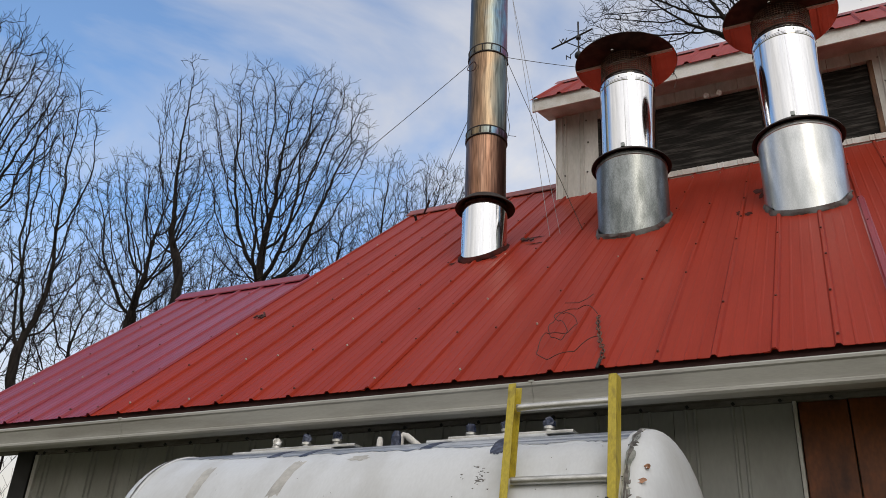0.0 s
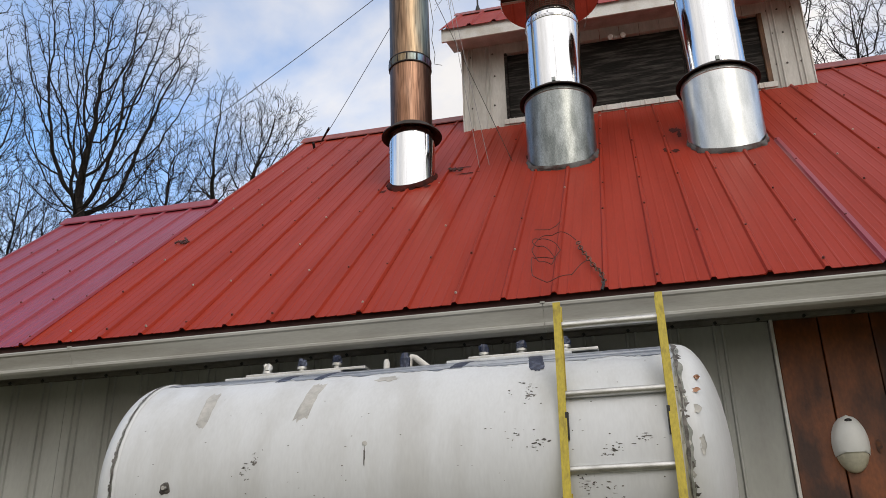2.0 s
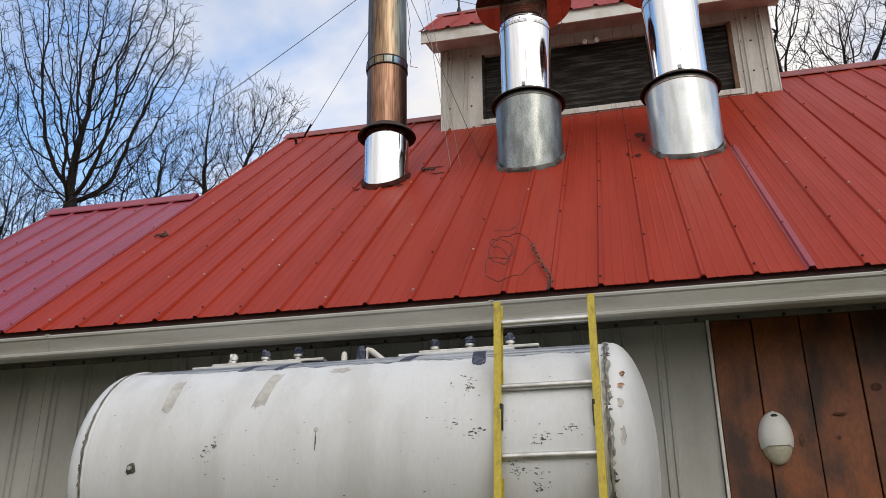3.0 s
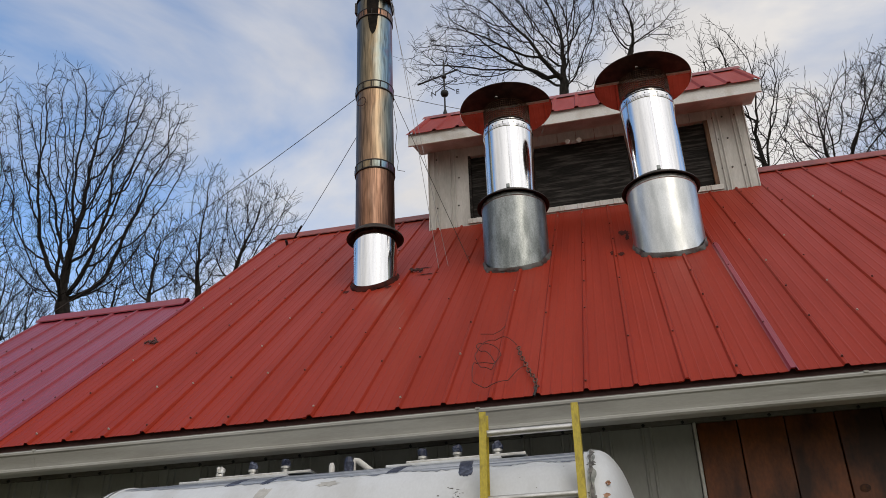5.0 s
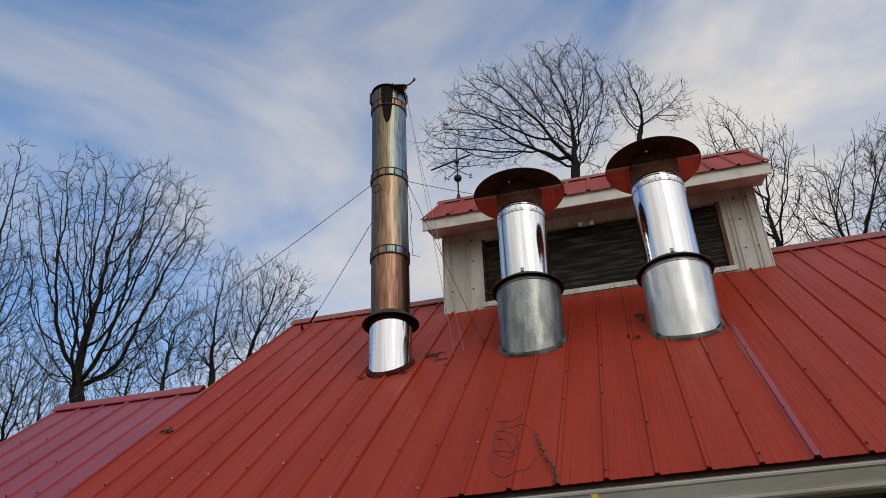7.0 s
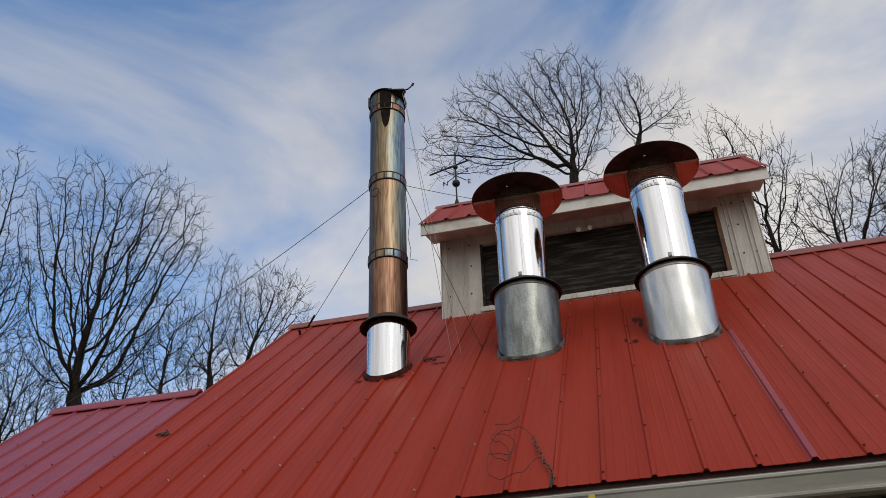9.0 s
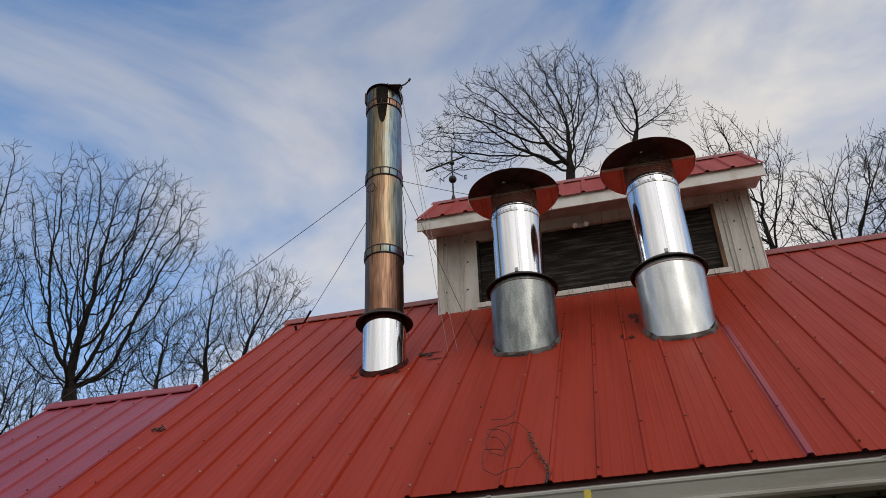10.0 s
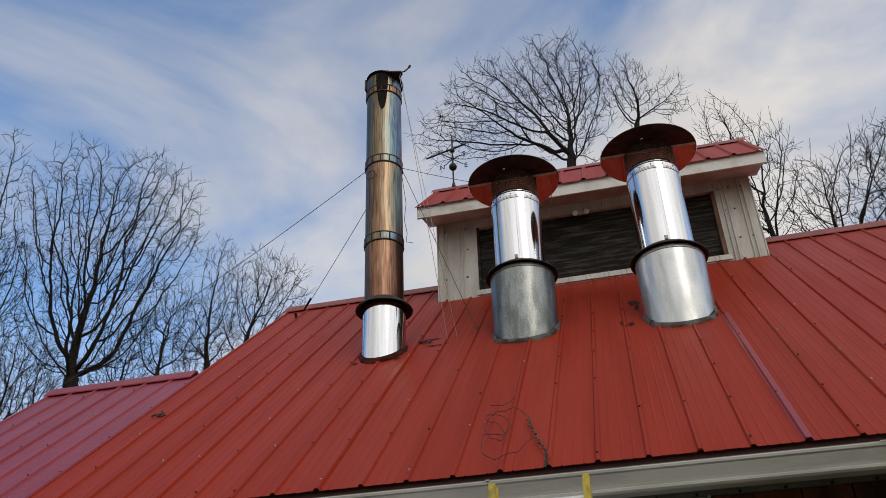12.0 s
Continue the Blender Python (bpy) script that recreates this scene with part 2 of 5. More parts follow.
def heat_shaded_steel(name, stops, rough=0.3):
    """Stainless pipe tinted by heat: runs of straw, bronze and blue from one side to the other, with wandering edges
    and fine upright streaks; the round pipe's shading is put into the same colours.
    """
    m = bpy.data.materials.new(name)
    m.use_nodes = True
    n, l = m.node_tree.nodes, m.node_tree.links
    p = n["Principled BSDF"]
    tc, sep, across, add = n.new("ShaderNodeTexCoord"), n.new("ShaderNodeSeparateXYZ"), n.new("ShaderNodeMapRange"), n.new("ShaderNodeMath")
    mp, no, mp2, fine = n.new("ShaderNodeMapping"), n.new("ShaderNodeTexNoise"), n.new("ShaderNodeMapping"), n.new("ShaderNodeTexNoise")
    mp.inputs["Scale"].default_value, mp2.inputs["Scale"].default_value = (3.0, 3.0, 0.9), (17.0, 17.0, 0.8)
    l.new(tc.outputs["Object"], sep.inputs["Vector"])
    l.new(tc.outputs["Object"], mp.inputs["Vector"]), l.new(tc.outputs["Object"], mp2.inputs["Vector"])
    l.new(mp.outputs["Vector"], no.inputs["Vector"]), l.new(mp2.outputs["Vector"], fine.inputs["Vector"])
    no.inputs["Scale"].default_value, no.inputs["Detail"].default_value, no.inputs["Distortion"].default_value = 1.6, 5, 0.8
    fine.inputs["Scale"].default_value, fine.inputs["Detail"].default_value, fine.inputs["Distortion"].default_value = 4.0, 7, 0.7
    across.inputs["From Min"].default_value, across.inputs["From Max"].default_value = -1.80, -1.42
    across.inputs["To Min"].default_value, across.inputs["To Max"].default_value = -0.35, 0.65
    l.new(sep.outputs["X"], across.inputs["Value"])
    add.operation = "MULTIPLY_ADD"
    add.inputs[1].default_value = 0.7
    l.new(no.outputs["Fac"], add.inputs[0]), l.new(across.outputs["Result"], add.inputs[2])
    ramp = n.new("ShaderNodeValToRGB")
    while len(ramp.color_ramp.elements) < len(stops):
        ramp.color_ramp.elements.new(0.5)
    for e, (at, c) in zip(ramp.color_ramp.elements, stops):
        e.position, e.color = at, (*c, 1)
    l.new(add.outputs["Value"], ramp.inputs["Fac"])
    rg, hsv, vr = n.new("ShaderNodeMapRange"), n.new("ShaderNodeHueSaturation"), n.new("ShaderNodeMapRange")
    rg.inputs["To Min"].default_value, rg.inputs["To Max"].default_value = rough - 0.1, rough + 0.2
    vr.inputs["From Min"].default_value, vr.inputs["From Max"].default_value = 0.32, 0.66
    vr.inputs["To Min"].default_value, vr.inputs["To Max"].default_value = 0.38, 1.22
    l.new(fine.outputs["Fac"], rg.inputs["Value"]), l.new(rg.outputs["Result"], p.inputs["Roughness"])
    l.new(fine.outputs["Fac"], vr.inputs["Value"]), l.new(vr.outputs["Result"], hsv.inputs["Value"])
    l.new(ramp.outputs["Color"], hsv.inputs["Color"]), l.new(hsv.outputs["Color"], p.inputs["Base Color"])
    p.inputs["Metallic"].default_value = 1.0
    return m


# dark end stops and a pale one right of middle: pipe shading painted in
M_HEAT_SHADED_LOW = heat_shaded_steel("copper_brown_steel", [(0.05, (0.075, 0.040, 0.030)), (0.3, (0.25, 0.13, 0.08)), (0.5, (0.36, 0.19, 0.115)), (0.68, (0.42, 0.25, 0.17)), (0.95, (0.13, 0.065, 0.045))], 0.36)
M_HEAT_SHADED_MID = heat_shaded_steel("straw_bronze_steel", [(0.05, (0.085, 0.075, 0.065)), (0.28, (0.20, 0.13, 0.085)), (0.5, (0.33, 0.21, 0.13)), (0.72, (0.40, 0.30, 0.20)), (0.95, (0.20, 0.23, 0.21))], 0.36)
M_HEAT_SHADED_TOP = heat_shaded_steel("blue_straw_steel", [(0.05, (0.075, 0.085, 0.095)), (0.3, (0.16, 0.14, 0.10)), (0.52, (0.27, 0.20, 0.12)), (0.70, (0.27, 0.31, 0.29)), (0.84, (0.16, 0.27, 0.37)), (0.97, (0.20, 0.075, 0.12))], 0.34)



# ---- building blocks ----
def part(name, bm, material, parent=None, label="", smooth=0):
    """Links a bmesh, given in world coordinates, as one mesh object under a thing or a part."""
    me = bpy.data.meshes.new(name)
    bmesh.ops.recalc_face_normals(bm, faces=bm.faces)
    bm.to_mesh(me)
    bm.free()
    me.materials.append(material)
    if smooth:
        me.polygons.foreach_set("use_smooth", [True] * len(me.polygons))
        me.set_sharp_from_angle(angle=radians(smooth))
    ob = new(name, me)
    if parent is not None:
        ob.parent = parent
        ob.matrix_parent_inverse = parent_world(parent).inverted()
    if label:
        tagged(ob, label=label)
    return ob


def parent_world(ob):
    m = ob.matrix_basis
    return m if ob.parent is None else parent_world(ob.parent) @ ob.matrix_parent_inverse @ m


def thing(name, at, label, category, group="", kind=""):
    return tagged_at(new(name), at, label, category, group, kind)


def tagged_at(ob, at, label, category, group="", kind=""):
    ob.location = at
    ob.empty_display_size = 0.1
    return tagged(ob, label, category, group, kind)


def box(bm, x0, x1, y0, y1, z0, z1, bevel=0.0):
    v = [bm.verts.new(p) for p in ((x0, y0, z0), (x1, y0, z0), (x1, y1, z0), (x0, y1, z0), (x0, y0, z1), (x1, y0, z1), (x1, y1, z1), (x0, y1, z1))]
    fs = [bm.faces.new([v[i] for i in f]) for f in ((0, 3, 2, 1), (4, 5, 6, 7), (0, 1, 5, 4), (1, 2, 6, 5), (2, 3, 7, 6), (3, 0, 4, 7))]
    if bevel:
        es = list({e for f in fs for e in f.edges})
        bmesh.ops.bevel(bm, geom=es, offset=bevel, segments=2, affect="EDGES", profile=0.5)
    return bm


def boxed(*a, **k):
    return box(bmesh.new(), *a, **k)


def lathe(profile, n=48, axis=None, closed=False, bm=None, start=0.0, end=2 * math.pi):
    """Turns (radius, height) pairs round z, then lays the result by the matrix axis."""
    bm = bm or bmesh.new()
    full = abs(end - start - 2 * math.pi) < 1e-6
    cols = n if full else n + 1
    axis = axis or Matrix()
    rings = []
    for r, z in profile:
        rings.append([bm.verts.new(axis @ Vector((r * math.cos(start + (end - start) * i / n), r * math.sin(start + (end - start) * i / n), z))) for i in range(cols)])
    pairs = list(zip(rings, rings[1:])) + ([(rings[-1], rings[0])] if closed else [])
    for a, b in pairs:
        for i in range(n):
            j = (i + 1) % cols
            bm.faces.new((a[i], a[j], b[j], b[i]))
    return bm


def extrude(profile, x0, x1, bm=None, steps=1, turn=None):
    """A closed (y, z) outline swept along x."""
    bm = bm or bmesh.new()
    turn = turn or Matrix()
    rings = [[bm.verts.new(turn @ Vector((x0 + (x1 - x0) * i / steps, y, z))) for y, z in profile] for i in range(steps + 1)]
    m = len(profile)
    for a, b in zip(rings, rings[1:]):
        for i in range(m):
            bm.faces.new((a[i], a[(i + 1) % m], b[(i + 1) % m], b[i]))
    bm.faces.new(rings[0][::-1]), bm.faces.new(rings[-1])
    return bm


def tube(points, r, n=8, bm=None, taper=None):
    """A round bar along points; taper gives the end's radius."""
    bm = bm or bmesh.new()
    pts = [Vector(p) for p in points]
    rings = []
    for i, p in enumerate(pts):
        d = (pts[min(i + 1, len(pts) - 1)] - pts[max(i - 1, 0)]).normalized()
        side = d.cross(Vector((0, 0, 1)))
        side = side.normalized() if side.length > 1e-3 else Vector((1, 0, 0))
        up = side.cross(d)
        rr = r if taper is None else r + (taper - r) * i / max(1, len(pts) - 1)
        rings.append([bm.verts.new(p + (side * math.cos(a) + up * math.sin(a)) * rr) for a in (2 * math.pi * k / n for k in range(n))])
    for a, b in zip(rings, rings[1:]):
        for i in range(n):
            bm.faces.new((a[i], a[(i + 1) % n], b[(i + 1) % n], b[i]))
    bm.faces.new(rings[0][::-1]), bm.faces.new(rings[-1])
    return bm


def upright(x, y, z=0.0, lean_x=0.0, lean_y=0.0):
    """A frame at a place, leaning by metres per metre."""
    return Matrix.Translation((x, y, z)) @ Matrix(((1, 0, lean_x, 0), (0, 1, lean_y, 0), (0, 0, 1, 0), (0, 0, 0, 1)))


# ---- measures of the place ----
RIB = 0.263                      # rib to rib on the roof sheets
EAVE = 3.08                      # flat of the sheets at the eave, over y = 0
SLOPE = math.atan(0.875)
CO, SI = math.cos(SLOPE), math.sin(SLOPE)
RIDGE_Y, EXT_RIDGE_Y = 4.09, 2.20
MAIN_X0, MAIN_X1 = -13 * RIB, -13 * RIB + 48 * RIB
EXT_X0 = -19 * RIB
WALL_Y = 0.44


def on_roof(x, s, h=0.0):
    """A place on the front roof: s metres up the slope from the eave, h off its flat."""
    return Vector((x, s * CO - h * SI, EAVE + s * SI + h * CO))


def roof_at(x, y, h=0.0):
    return on_roof(x, y / CO, h)


# ---- ground ----
def build_ground():
    bm = bmesh.new()
    n, half = 60, 900.0
    grid = [[None] * (n + 1) for _ in range(n + 1)]
    for i in range(n + 1):
        for j in range(n + 1):
            u, v = (2 * i / n - 1), (2 * j / n - 1)
            x, y = half * u * abs(u) ** 1.6, half * v * abs(v) ** 1.6
            far = max(0.0, math.hypot(x, y) - 14)
            z = 0.25 * noise.noise(Vector((x * 0.09, y * 0.09, 0))) * min(1, far / 10) - 0.02
            grid[i][j] = bm.verts.new((x, y, z))
    for i in range(n):
        for j in range(n):
            bm.faces.new((grid[i][j], grid[i + 1][j], grid[i + 1][j + 1], grid[i][j + 1]))
    g = part("ground", bm, M_GROUND, smooth=60)
    tagged(g, "brown leaf-littered ground with worn grass round the building", "ground", kind="structure")


build_ground()

# ---- the building ----
building = thing("sugarhouse", (2.5, 4.1, 0), "cream metal-sided farm building with a faded red ribbed metal roof", "building")


def sheet_profile(ribs, lap):
    pts = [(-0.045, 0.0)]
    for k in range(ribs):
        c = k * RIB
        up = lap if k == ribs - 1 else 0.0
        pts += [(c - 0.018, 0.0 + up), (c - 0.011, 0.011 + up), (c - 0.008, 0.0140 + up), (c + 0.008, 0.0140 + up), (c + 0.011, 0.011 + up), (c + 0.018, 0.0 + up)]
        if k < ribs - 1:
            for f in (0.27, 0.5, 0.73):
                m = c + RIB * f
                pts += [(m - 0.009, 0.0), (m - 0.003, 0.0017), (m + 0.003, 0.0017), (m + 0.009, 0.0)]
    return pts


def roof_sheet(ribs, length, seed):
    """One roof sheet, its first rib at x = 0 and its eave end at s = 0, 1.5 mm thick, with a slight wave in the flats."""
    rnd = random.Random(seed)
    prof = sheet_profile(ribs, 0.004)
    steps = 9
    bm = bmesh.new()
    top, bot = [], []
    for i in range(steps + 1):
        s = length * i / steps
        row, low = [], []
        wob = [rnd.uniform(-0.0012, 0.0012) for _ in range(6)]
        for u, h in prof:
            w = wob[int(abs(u) / RIB) % 6] if 0 < i < steps else 0
            if i == 0:
                w = rnd.uniform(-0.001, 0.001)
            row.append(bm.verts.new(on_roof(u, s - (0.004 if i == 0 else 0) + (rnd.uniform(-0.0015, 0.0015) if i == 0 else 0), h + w)))
            low.append(bm.verts.new(row[-1].co - Vector((0, -SI, CO)) * 0.0025))
        top.append(row), bot.append(low)
    for rows, flip in ((top, 0), (bot, 1)):
        for a, b in zip(rows, rows[1:]):
            for i in range(len(prof) - 1):
                f = (a[i], a[i + 1], b[i + 1], b[i])
                bm.faces.new(f[::-1] if flip else f)
    for i in range(len(prof) - 1):
        bm.faces.new((bot[0][i], bot[0][i + 1], top[0][i + 1], top[0][i]))
    for i in range(steps):
        bm.faces.new((top[i][0], top[i + 1][0], bot[i + 1][0], bot[i][0]))
        bm.faces.new((bot[i][-1], bot[i + 1][-1], top[i + 1][-1], top[i][-1]))
    return bm


def lay_sheets(x0, count, ribs, length, material, label):
    first = None
    for i in range(count):
        if i < 3:
            ob = part("roof_panel", roof_sheet(ribs + 1, length, 40 + i + ribs), material, building, label if i == 0 else "")
            first = (first or []) + [ob.data]
        else:
            ob = new("roof_panel", first[i % 3])
            ob.parent, ob.matrix_parent_inverse = building, parent_world(building).inverted()
        ob.location.x = x0 + i * ribs * RIB
        ob.location.z = 0.0015 * (i % 2)


lay_sheets(MAIN_X0, 12, 4, RIDGE_Y / CO, M_ROOF, "faded red ribbed steel roof sheet")


def build_extension_roof():
    bm = roof_sheet(4, EXT_RIDGE_Y / CO, 71)
    ob = part("roof_panel", bm, M_ROOF_NEW, building, "glossier crimson ribbed steel roof sheet")
    ob.location = (EXT_X0 + 0.0, 0, 0.001)
    ob2 = new("roof_panel", ob.data)
    ob2.parent, ob2.matrix_parent_inverse = building, parent_world(building).inverted()
    ob2.location = (EXT_X0 + 3 * RIB, 0, 0.003)


build_extension_roof()


def ridge_cap(name, x0, x1, y, material, width=0.16):
    z = EAVE + y / CO * SI + 0.022
    dy, dz = width * CO, width * SI
    prof = [(y - dy, z - dz), (y - dy, z - dz + 0.012), (y - 0.02, z + 0.018), (y + 0.02, z + 0.018), (y + dy, z - dz + 0.012), (y + dy, z - dz), (y, z + 0.004)]
    return part(name, extrude(prof, x0, x1, steps=8), material, building)


ridge_cap("ridge_cap", MAIN_X0 - 0.05, MAIN_X1, RIDGE_Y, M_RIDGE)
ridge_cap("ridge_cap", EXT_X0 - 0.04, MAIN_X0 - 0.055, EXT_RIDGE_Y, M_ROOF_NEW, 0.13)


def slab(name, pts, thick, material, label=""):
    """A flat board from its outline, thick metres to its back."""
    bm = bmesh.new()
    vs = [Vector(p) for p in pts]
    nrm = (vs[1] - vs[0]).cross(vs[2] - vs[0]).normalized() * thick
    a, b = [bm.verts.new(p) for p in vs], [bm.verts.new(p - nrm) for p in vs]
    m = len(vs)
    bm.faces.new(a), bm.faces.new(b[::-1])
    for i in range(m):
        bm.faces.new((a[i], b[i], b[(i + 1) % m], a[(i + 1) % m]))
    return part(name, bm, material, building, label)


# back slopes, gables and deck under the sheets
zr = EAVE + RIDGE_Y / CO * SI
ze = EAVE + EXT_RIDGE_Y / CO * SI
slab("back_roof", [(MAIN_X0, RIDGE_Y, zr), (MAIN_X1, RIDGE_Y, zr), (MAIN_X1, 2 * RIDGE_Y, EAVE), (MAIN_X0, 2 * RIDGE_Y, EAVE)], 0.03, M_ROOF)
slab("back_roof", [(EXT_X0, EXT_RIDGE_Y, ze), (MAIN_X0, EXT_RIDGE_Y, ze), (MAIN_X0, 2 * EXT_RIDGE_Y, EAVE), (EXT_X0, 2 * EXT_RIDGE_Y, EAVE)], 0.03, M_ROOF_NEW)
slab("roof_deck", [on_roof(MAIN_X0 + 0.01, 0.09, -0.012), on_roof(MAIN_X1, 0.09, -0.012), on_roof(MAIN_X1, RIDGE_Y / CO, -0.012), on_roof(MAIN_X0 + 0.01, RIDGE_Y / CO, -0.012)], 0.05, M_ROOF_BACK)
slab("roof_deck", [on_roof(EXT_X0 + 0.02, 0.09, -0.012), on_roof(MAIN_X0 + 0.005, 0.09, -0.012), on_roof(MAIN_X0 + 0.005, EXT_RIDGE_Y / CO, -0.012), on_roof(EXT_X0 + 0.02, EXT_RIDGE_Y / CO, -0.012)], 0.05, M_ROOF_BACK)
part("gable_wall", extrude([(WALL_Y + 0.06, 0), (WALL_Y + 0.06, EAVE + 0.3), (RIDGE_Y, zr - 0.06), (2 * RIDGE_Y - WALL_Y, EAVE + 0.3), (2 * RIDGE_Y - WALL_Y, 0)], MAIN_X0 + 0.04, MAIN_X0 + 0.14), M_SIDING, building)
part("gable_wall", extrude([(WALL_Y + 0.06, 0), (WALL_Y + 0.06, EAVE + 0.3), (RIDGE_Y, zr - 0.06), (2 * RIDGE_Y - WALL_Y, EAVE + 0.3), (2 * RIDGE_Y - WALL_Y, 0)], MAIN_X1 - 0.3, MAIN_X1 - 0.2), M_SIDING, building)
part("gable_wall", extrude([(WALL_Y + 0.02, 0), (WALL_Y + 0.02, EAVE + 0.3), (EXT_RIDGE_Y, ze - 0.06), (2 * EXT_RIDGE_Y - WALL_Y, EAVE + 0.3), (2 * EXT_RIDGE_Y - WALL_Y, 0)], -4.33, -4.23), M_SIDING, building)
part("back_wall", boxed(MAIN_X0 + 0.14, MAIN_X1 - 0.3, 2 * RIDGE_Y - WALL_Y - 0.1, 2 * RIDGE_Y - WALL_Y, 0, EAVE + 0.2), M_SIDING, building)
part("back_wall", boxed(-4.23, MAIN_X0 + 0.04, 2 * EXT_RIDGE_Y - WALL_Y - 0.1, 2 * EXT_RIDGE_Y - WALL_Y, 0, EAVE + 0.2), M_SIDING, building)


def ribbed_wall(x0, x1, y, z0, z1, pitch, depth=0.012, thick=0.03):
    """Vertical steel siding with paired narrow ribs, facing -y."""
    outline = [(x0, y)]
    x = x0 + 0.06
    while x < x1 - 0.06:
        for c in (x, x + 0.045):
            outline += [(c - 0.010, y), (c - 0.004, y - depth), (c + 0.004, y - depth), (c + 0.010, y)]
        x += pitch
    outline += [(x1, y), (x1, y + thick), (x0, y + thick)]
    bm = bmesh.new()
    lo, hi = [bm.verts.new((a, b, z0)) for a, b in outline], [bm.verts.new((a, b, z1)) for a, b in outline]
    m = len(outline)
    for i in range(m):
        bm.faces.new((lo[i], lo[(i + 1) % m], hi[(i + 1) % m], hi[i]))
    bm.faces.new(lo[::-1]), bm.faces.new(hi)
    return bm


# front wall: steel siding in sheets, then stained boards past the white trim
xs = [-4.32, -3.40, -2.49, -1.58, -0.67, 0.24, 0.805]
for a, b in zip(xs, xs[1:]):
    part("siding_panel", ribbed_wall(a, b - 0.003, WALL_Y, 0.15, 2.965, 0.228), M_SIDING, building)
part("wall_core", boxed(-4.32, MAIN_X1 - 0.3, WALL_Y + 0.05, WALL_Y + 0.15, 0, EAVE + 0.1), M_SOFFIT, building)
part("siding_top_trim", extrude([(WALL_Y - 0.03, 2.968), (WALL_Y - 0.03, 2.990), (WALL_Y + 0.04, 2.990), (WALL_Y + 0.04, 2.968)], -4.33, MAIN_X1 - 0.3), M_SOFFIT, building)
# black bumps stand for the shade in the open rib ends
rib_gaps = bmesh.new()
for k in range(46):
    cx_ = -4.26 + 0.228 * k + 0.01 * math.sin(k * 5.1)
    tube([(cx_, WALL_Y - 0.036, 2.966), (cx_ + 0.012, WALL_Y - 0.036, 2.974)], 0.009, 6, rib_gaps)
tagged(part("rib_gap_shade", rib_gaps, M_BLACK, building, "dark bumps along the siding top painted as shade in its rib gaps"), kind="stuff")
part("drip_edge", boxed(EXT_X0 + 0.02, MAIN_X1 - 0.2, 0.030, 0.045, 2.995, 3.100), M_DRIP, building, "dark red drip edge under the sheets")
part("corner_trim", boxed(0.807, 0.824, WALL_Y - 0.03, WALL_Y + 0.05, 0.1, 2.966, bevel=0.003), M_TRIM, building, "white metal corner trim")
part("corner_trim", boxed(-4.36, -4.322, WALL_Y - 0.02, WALL_Y + 0.06, 0.1, 2.966, bevel=0.003), M_TRIM, building)
part("corner_post", boxed(-4.55, -4.38, WALL_Y - 0.02, WALL_Y + 0.14, 0, 3.3), M_BLACK, building, "black painted corner post")
part("soffit", boxed(EXT_X0 + 0.05, MAIN_X1 - 0.25, 0.0, WALL_Y + 0.05, 2.992, 3.008), M_SOFFIT, building)
part("fascia_board", boxed(EXT_X0 + 0.05, MAIN_X1 - 0.25, -0.025, -0.002, 2.90, 3.035), M_SOFFIT, building)


def board(x0, x1, seed):
    rnd = random.Random(seed)
    y = WALL_Y + rnd.uniform(-0.006, 0.004)
    return boxed(x0 + 0.003, x1 - 0.003, y - 0.004, y + 0.045, 0.05, 2.966, bevel=0.004)


bx = 0.826
for i, w in enumerate((0.222, 0.248, 0.262, 0.235, 0.25, 0.255, 0.24, 0.26, 0.25, 0.245, 0.25, 0.26)):
    part("wall_board", board(bx, bx + w, i), M_WOOD, building, "stained brown vertical wall board" if i == 0 else "")
    bx += w
for kx, kz, kw, kh in ((1.215, 2.29, 0.022, 0.05), (1.42, 2.42, 0.05, 0.012), (1.40, 2.30, 0.014, 0.014), (1.62, 2.55, 0.04, 0.03)):
    part("knot", lathe([(0.0005, 0.0012), (0.6, 0.001), (1.0, 0.0)], 18, Matrix.Translation((kx, WALL_Y - 0.0115, kz)) @ Matrix.Rotation(radians(90), 4, "X") @ Matrix.Diagonal((kw * 0.7, kh * 0.7, 1, 1))), M_KNOT, building)
part("wall_board_cover", boxed(bx, MAIN_X1 - 0.3, WALL_Y, WALL_Y + 0.045, 0.05, 2.966), M_WOOD, building)

# ---- gutter ----
gutter = thing("gutter", (0, -0.08, 2.9), "off-white metal rain gutter under the red eave", "gutter")
GUT = [(-0.028, 2.985), (-0.028, 2.874), (-0.085, 2.873), (-0.104, 2.876), (-0.114, 2.886), (-0.114, 2.898), (-0.104, 2.905), (-0.108, 2.925), (-0.130, 2.960), (-0.132, 2.972),
       (-0.142, 2.978), (-0.143, 2.990), (-0.137, 2.997), (-0.126, 2.994), (-0.123, 2.962), (-0.100, 2.925), (-0.094, 2.902), (-0.085, 2.881), (-0.034, 2.881), (-0.034, 2.985)]
for a, b in ((EXT_X0 - 0.02, -2.98), (-2.978, -0.31), (-0.308, 2.75), (2.752, 6.0), (6.002, MAIN_X1 - 0.2)):
    part("gutter_section", extrude(GUT, a, b, steps=6), M_GUTTER, gutter, "", 32)
for x in (-2.98, -0.31, 1.62, 2.75):
    part("gutter_strap", boxed(x - 0.012, x + 0.012, -0.146, -0.03, 2.992, 3.001), M_GUTTER, gutter)

# ---- tank ----
TY, TZ, TR = -0.206, 2.14, 0.55
TX0, TX1 = -2.18, 0.268
